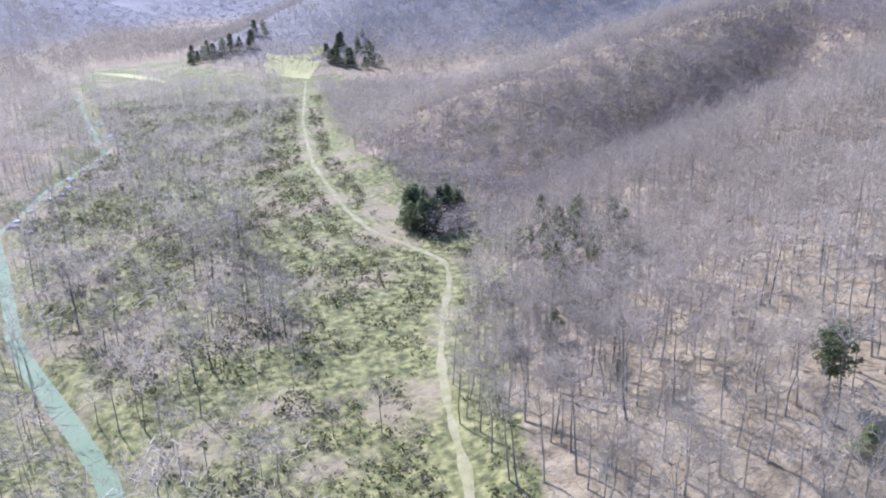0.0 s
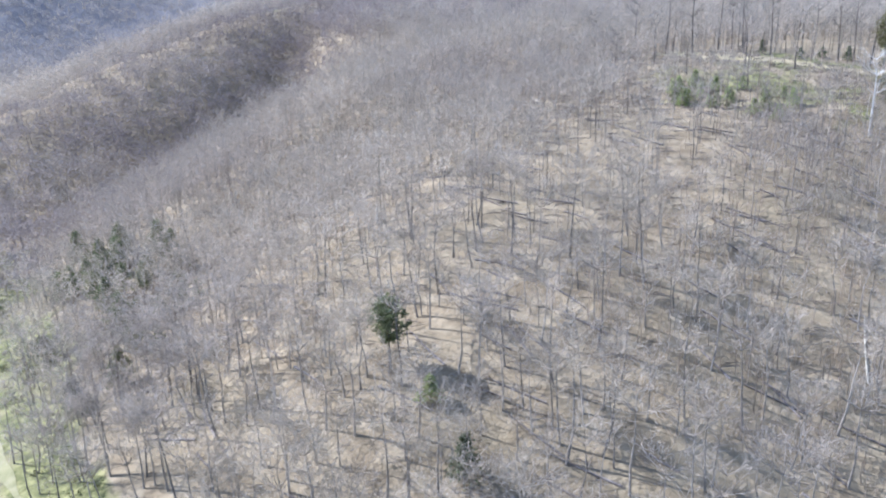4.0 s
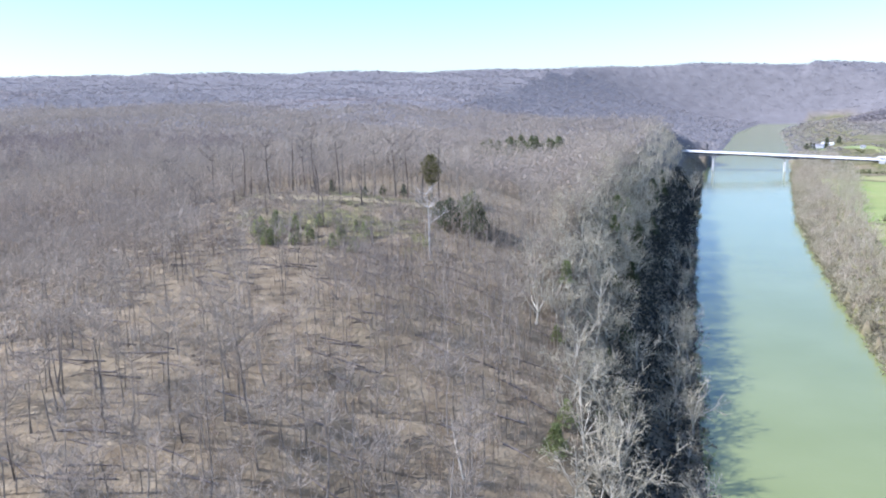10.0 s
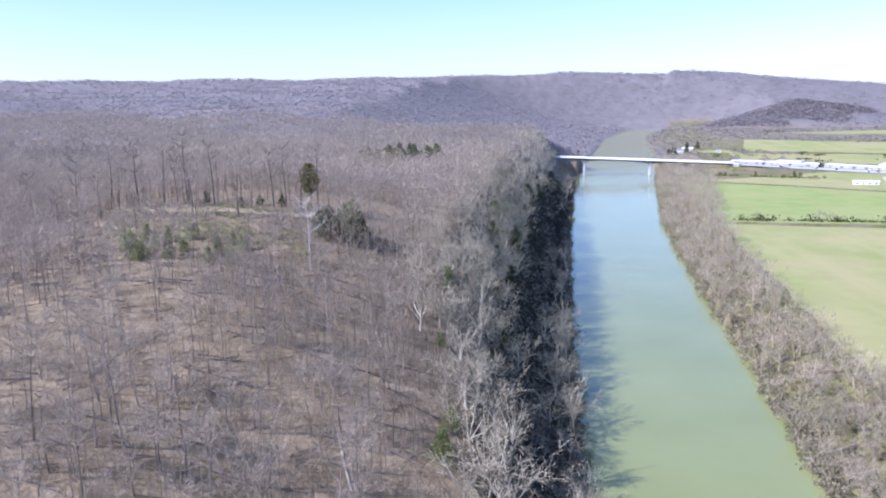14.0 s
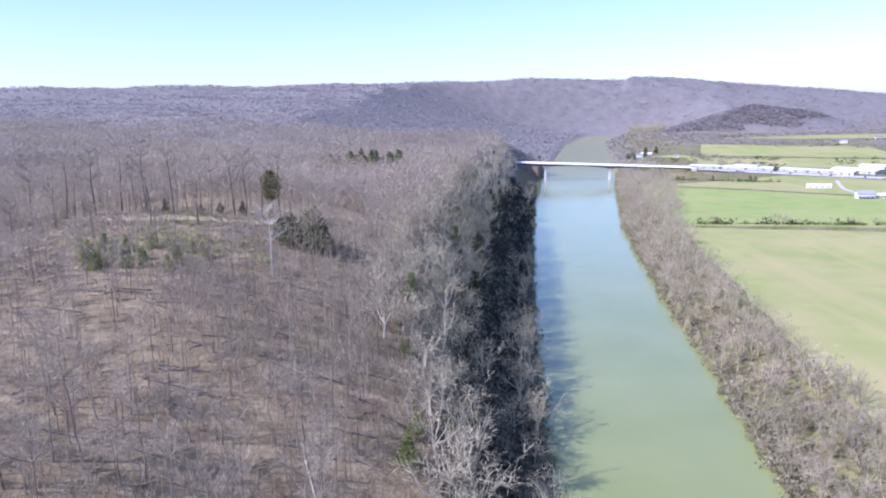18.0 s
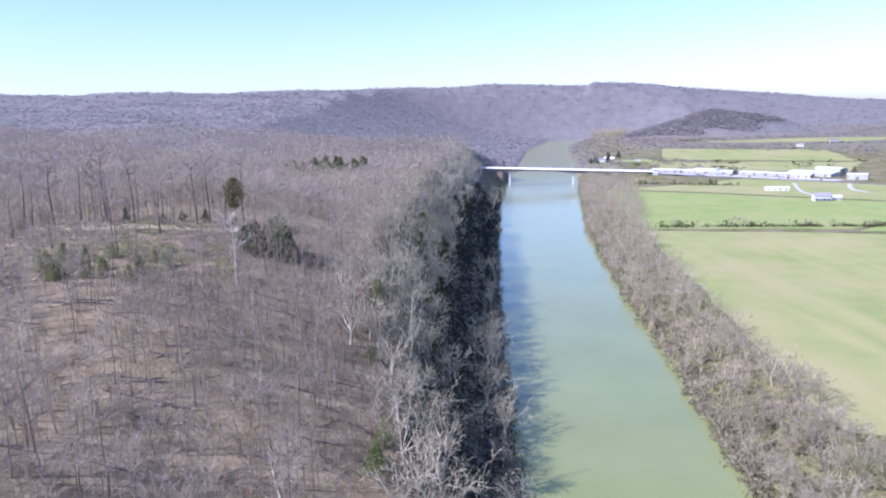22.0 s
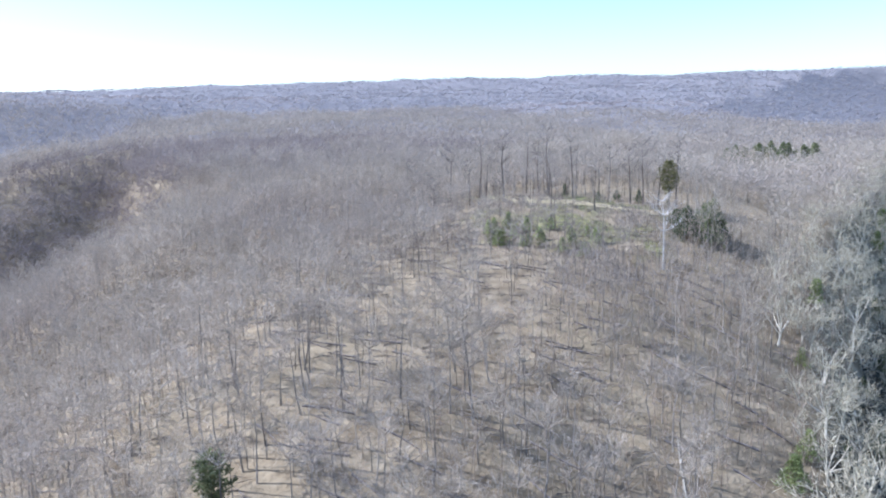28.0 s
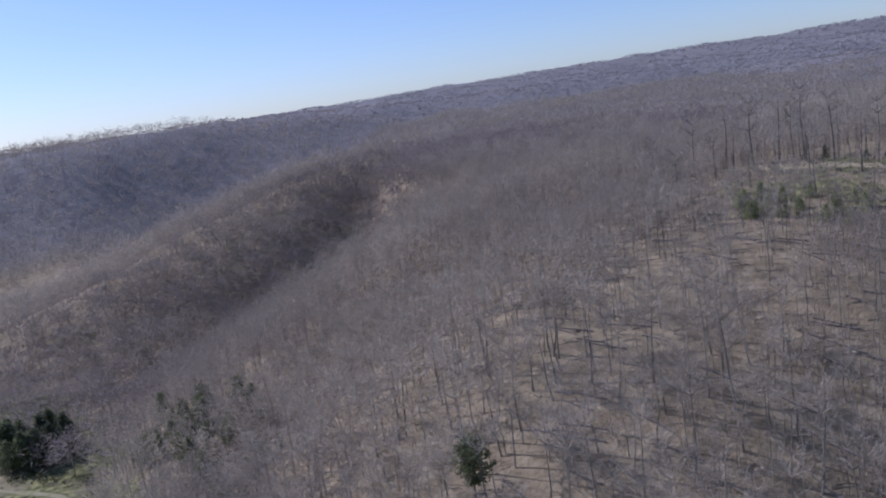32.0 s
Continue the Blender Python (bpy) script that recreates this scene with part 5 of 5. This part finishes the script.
def shed(x, y, turn, length, depth, height, rise, wall=SHADE_GREY_METAL, roof=WHITE_METAL, doors=3, windows=4, label="long white metal shed with a low roof", raised=None):
    """A gabled building with its length along its own x: walls, roof, doors and windows on the long sides."""
    root = anchor("shed", x, y, turn)
    hx, hy = length / 2, depth / 2
    part("wall", solid(bmesh.new(), [(-hy, 0), (hy, 0), (hy, height), (0, height + rise - 0.05), (-hy, height)], "x", -hx, hx), wall, root)
    for s in (-1, 1):
        part("roof_side", solid(bmesh.new(), [(0, height + rise), (s * (hy + 0.6), height - 0.6 * rise / hy), (s * (hy + 0.6), height - 0.6 * rise / hy + 0.22), (0, height + rise + 0.22)], "x", -hx - 0.5, hx + 0.5), roof, root)
    for s in (-1, 1):
        for k in range(doors):
            c = -hx + length * (k + 0.5) / doors
            part("door", box(bmesh.new(), c - 1.7, c + 1.7, s * hy - 0.06, s * hy + 0.06, 0.0, min(3.4, height - 0.6)), ROOFING, root, "grey roller door")
        for k in range(windows):
            c = -hx + length * (k + 0.14) / windows
            window = part("window", box(bmesh.new(), c - 0.7, c + 0.7, s * hy - 0.05, s * hy + 0.05, height * 0.45, height * 0.45 + 1.0), GLASS_DARK, root, "dark window")
            part("frame", box(bmesh.new(), c - 0.8, c + 0.8, s * hy - 0.07, s * hy + 0.07, height * 0.45 + 1.0, height * 0.45 + 1.1), SIDING, window)
    if raised:
        a, b, up = raised
        part("raised_roof", solid(bmesh.new(), [(-hy * 0.8, height), (hy * 0.8, height), (hy * 0.8, height + up), (0, height + up + 0.9), (-hy * 0.8, height + up)], "x", a, b), wall, root, "raised white roof bay")
    return tagged(root, label, "building", "white sheds along the road")


shed(345, 1136, -44, 46, 18, 3.4, 0.9)
shed(391, 1098, -44, 74, 22, 3.4, 1.0, raised=(-20, 14, 2.4), label="long white metal shed with a raised roof bay")
shed(448, 1036, -52, 78, 20, 3.6, 0.9, doors=5, label="long white metal shed with dark door bays")
shed(497, 1014, -62, 62, 24, 4.0, 1.8, roof=WHITE_METAL, doors=4, label="white shed with a sloping roof and dark open bays")
shed(526, 1030, -62, 36, 16, 7.0, 1.6, label="tall white shed behind the others")
shed(512, 940, -30, 22, 12, 6.5, 1.0, doors=1, windows=2, label="tall white block beside the road")
shed(470, 985, -55, 20, 10, 4.0, 1.2, wall=TAN_WALL, doors=2, label="low tan shed with a white roof")


def house(x, y, turn, length, depth, height, rise, roof=ROOFING, wall=SIDING, porch=True, label="white wooden farmhouse with a grey roof"):
    """A gabled house with windows, door, porch and chimney."""
    root = anchor("house", x, y, turn)
    hx, hy = length / 2, depth / 2
    part("wall", solid(bmesh.new(), [(-hy, 0), (hy, 0), (hy, height), (0, height + rise - 0.1), (-hy, height)], "x", -hx, hx), wall, root)
    top = part("roof", solid(bmesh.new(), [(-hy - 0.5, height - 0.5 * rise / hy), (0, height + rise), (hy + 0.5, height - 0.5 * rise / hy), (hy + 0.5, height - 0.5 * rise / hy + 0.25), (0, height + rise + 0.25), (-hy - 0.5, height - 0.5 * rise / hy + 0.25)], "x", -hx - 0.5, hx + 0.5), roof, root)
    part("chimney", box(bmesh.new(), hx * 0.5, hx * 0.5 + 0.8, -0.4, 0.4, height + rise * 0.5, height + rise + 0.9, 0.04), ROCK, top)
    for s in (-1, 1):
        for k in range(4):
            c = -hx + length * (k + 0.5) / 4
            if s == -1 and k == 1:
                part("door", box(bmesh.new(), c - 0.5, c + 0.5, -hy - 0.06, -hy + 0.05, 0.1, 2.15), ROOFING, root, "dark front door")
                continue
            window = part("window", box(bmesh.new(), c - 0.55, c + 0.55, s * hy - 0.05, s * hy + 0.05, 1.0, 2.3), GLASS_DARK, root, "dark window")
            part("sill", box(bmesh.new(), c - 0.65, c + 0.65, s * hy - 0.09, s * hy + 0.09, 0.92, 1.0), SIDING, window)
    if porch:
        part("porch_roof", solid(bmesh.new(), [(-hy - 2.4, 2.45), (-hy - 0.05, 2.9), (-hy - 0.05, 3.05), (-hy - 2.4, 2.6)], "x", -hx, hx), roof, root)
        for k in range(4):
            c = -hx + 0.2 + (length - 0.4) * k / 3
            part("porch_post", box(bmesh.new(), c - 0.08, c + 0.08, -hy - 2.3, -hy - 2.14, 0, 2.48), SIDING, root)
    return tagged(root, label, "house")


house(378, 756, -10, 15, 9, 5.0, 2.6)
house(394, 757, -10, 7, 6, 3.2, 1.6, porch=False, roof=WHITE_METAL, label="small white outbuilding beside the farmhouse")
house(380, 858, -14, 24, 7, 3.0, 1.2, porch=False, roof=WHITE_METAL, label="long low white house above the pasture")
house(304, 1388, -25, 16, 10, 5.0, 2.8, label="white house among trees near the river")
house(330, 1440, -20, 18, 9, 3.4, 1.8, porch=False, roof=WHITE_METAL, label="white-roofed outbuilding near the river house")
house(352, 1320, -20, 7, 6, 3.0, 1.5, porch=False, label="small white shed on the lawn near the river")
house(800, 1560, -20, 14, 9, 4.5, 2.2, label="distant white farmhouse on the plain")
house(700, 1490, -20, 12, 8, 4.0, 2.0, porch=False, label="distant pale barn among bare trees")
field("lawn", ((285, 1400), (310, 1330), (385, 1290), (370, 1350)), PASTURE, "mown green lawn beside the river house", n=14)


def car(x, y, turn, mat, label):
    """A parked car: body, cabin and four wheels."""
    root = anchor("car", x, y, turn, float(land(x, y)) + 0.25)
    body = [(-2.1, 0.35), (2.1, 0.35), (2.15, 0.75), (1.4, 0.9), (-2.05, 0.95)]
    part("body", solid(bmesh.new(), body, "y", -0.85, 0.85), mat, root)
    part("cabin", solid(bmesh.new(), [(-1.7, 0.9), (1.0, 0.9), (0.4, 1.45), (-1.3, 1.45)], "y", -0.75, 0.75), GLASS_DARK, root, "dark glass cabin")
    for wx in (-1.3, 1.3):
        for wy in (-0.85, 0.85):
            bm = bmesh.new()
            bmesh.ops.create_cone(bm, cap_ends=True, segments=12, radius1=0.33, radius2=0.33, depth=0.22, matrix=Matrix.Translation((wx, wy, 0.33)) @ Matrix.Rotation(radians(90), 4, "X"))
            part("wheel", bm, GLASS_DARK, root, "black tyre")
    tagged(root, label, "car", "cars parked at the sheds")


RED = material("red_paint", ((0.3, 0.04, 0.03), (0.35, 0.05, 0.04)), 1.0, rough=0.4)
BLUE = material("blue_paint", ((0.05, 0.08, 0.2), (0.07, 0.1, 0.24)), 1.0, rough=0.4)
for x, y, turn, mat, label in ((366, 1072, 40, BLUE, "dark blue car parked on the gravel yard"), (386, 1056, 40, WHITE_METAL, "white car parked on the gravel yard"), (415, 1020, 30, ROOFING, "grey car parked on the gravel yard"),
                               (438, 985, 30, WHITE_METAL, "white car parked on the gravel yard"), (446, 977, 30, RED, "red car parked on the gravel yard"), (470, 942, 30, BLUE, "dark blue car parked on the gravel yard"), (399, 1040, 40, ROOFING, "grey car parked on the gravel yard")):
    car(x, y, turn, mat, label)

# ---- small things ----
def log_mesh(seed, length):
    w = Twigwork(seed)
    w.stick((0, 0, 0.18), (length * 0.5, 0.25, 0.24), 0.24, 0.18, 6)
    w.stick((length * 0.5, 0.25, 0.24), (length, 0, 0.2), 0.18, 0.07, 6)
    for k in range(5):
        p = np.array((length * (0.4 + 0.11 * k), 0.1, 0.25))
        w.stick(p, p + (0.8, (-1) ** k * 1.1, 0.5), 0.06, 0.015, 3)
    return tri_mesh("fallen_log", *w.arrays(), LOG)


LOGS = [log_mesh(500 + k, n) for k, n in enumerate((7, 10, 13))]
r = np.random.default_rng(21)
# fallen logs, with extra ones added as dark lines for trunk shadows
for k in range(190):
    x, y = r.uniform(-190, -15), r.uniform(60, 235)
    if float(land(x, y)) < 14 or float(river_left(y)) - x < 40:
        continue
    turn = r.uniform(-0.35, 0.35) + (math.pi if r.random() < 0.5 else 0)
    ob = new("fallen_log", LOGS[k % 3])
    length = (7, 10, 13)[k % 3]
    ex, ey = x + length * math.cos(turn), y + length * math.sin(turn)
    rise = math.atan2(float(land(ex, ey)) - float(land(x, y)), length)
    ob.matrix_world = Matrix.Translation((x, y, float(land(x, y)) - 0.03)) @ Matrix.Rotation(turn, 4, "Z") @ Matrix.Rotation(-rise, 4, "Y")
    tagged(ob, "grey fallen log lying on the leaf litter", "log", "fallen logs on the slope")
pale_log = new("fallen_log", tri_mesh("fallen_log", *(lambda w: (w.stick((0, 0, 0.2), (9, 0.2, 0.22), 0.2, 0.14, 6), w.stick((9, 0.2, 0.22), (17, 0, 0.2), 0.14, 0.05, 6), w.arrays())[-1])(Twigwork(9)), PALE_BARK))
lx, ly, ex, ey = -30.0, 146.0, -36.0, 162.0
pale_log.matrix_world = Matrix.Translation((lx, ly, float(land(lx, ly)))) @ Matrix.Rotation(math.atan2(ey - ly, ex - lx), 4, "Z") @ Matrix.Rotation(-math.atan2(float(land(ex, ey)) - float(land(lx, ly)), 17), 4, "Y")
tagged(pale_log, "bleached pale fallen trunk on the leaf litter", "log")


def rock_mesh(seed):
    bm = bmesh.new()
    bmesh.ops.create_icosphere(bm, subdivisions=2, radius=1)
    for v in bm.verts:
        v.co = Vector((v.co.x * 1.3, v.co.y, v.co.z * 0.55)) * (1 + 0.35 * noise.noise(v.co * 1.3 + Vector((seed, 0, 0))))
    mesh = bpy.data.meshes.new("boulder")
    bm.to_mesh(mesh)
    bm.free()
    mesh.materials.append(ROCK)
    return mesh


ROCKS = [rock_mesh(k * 7.1) for k in range(3)]
for k in range(26):
    cx, cy = -320 - 11 * k + r.uniform(-6, 6), 0
    cy = float(np.interp(cx, [p[0] for p in CREEK], [p[1] for p in CREEK])) + r.uniform(5, 12)
    ob = new("boulder", ROCKS[k % 3])
    ob.matrix_world = Matrix.Translation((cx, cy, float(land(cx, cy)) + 0.3)) @ Matrix.Rotation(r.uniform(0, 6), 4, "Z") @ Matrix.Scale(r.uniform(0.8, 2.2), 4)
    tagged(ob, "pale limestone boulder on the creek bank", "rock", "boulders by the creek")


def dead_branch(seed):
    """A few dead sticks lying close together."""
    w = Twigwork(seed)
    for k in range(3):
        c, way = w.rng.normal(size=2) * 0.9, w.rng.normal() * 0.45
        half = w.rng.uniform(0.9, 2.3)
        d = np.array((math.cos(way), math.sin(way))) * half
        w.stick((*(c - d), 0.12), (*(c + d), 0.2), 0.075, 0.03, 3)
    v, t = w.arrays()
    return v, t, np.zeros(len(t), int)


RNG = np.random.default_rng(77)
# dead branches, added partly as the dark streaks of trunk shadows
sticks = spots(-250, 10, 60, 290, 4.4, lambda x, y: 0.85 * smooth(3, 7, hill_part(x, y)) * (river_left(y) - x > 40), (0.6, 1.3))
sticks[:, 2] += 0.2
sticks[:, 4] = RNG.normal(size=len(sticks)) * 0.3 + 0.1
scatter("dead_branches", [dead_branch(600 + k) for k in range(6)], sticks, (LOG,), "dark dead branches on the leaf litter, partly standing in for trunk shadows", "branches")
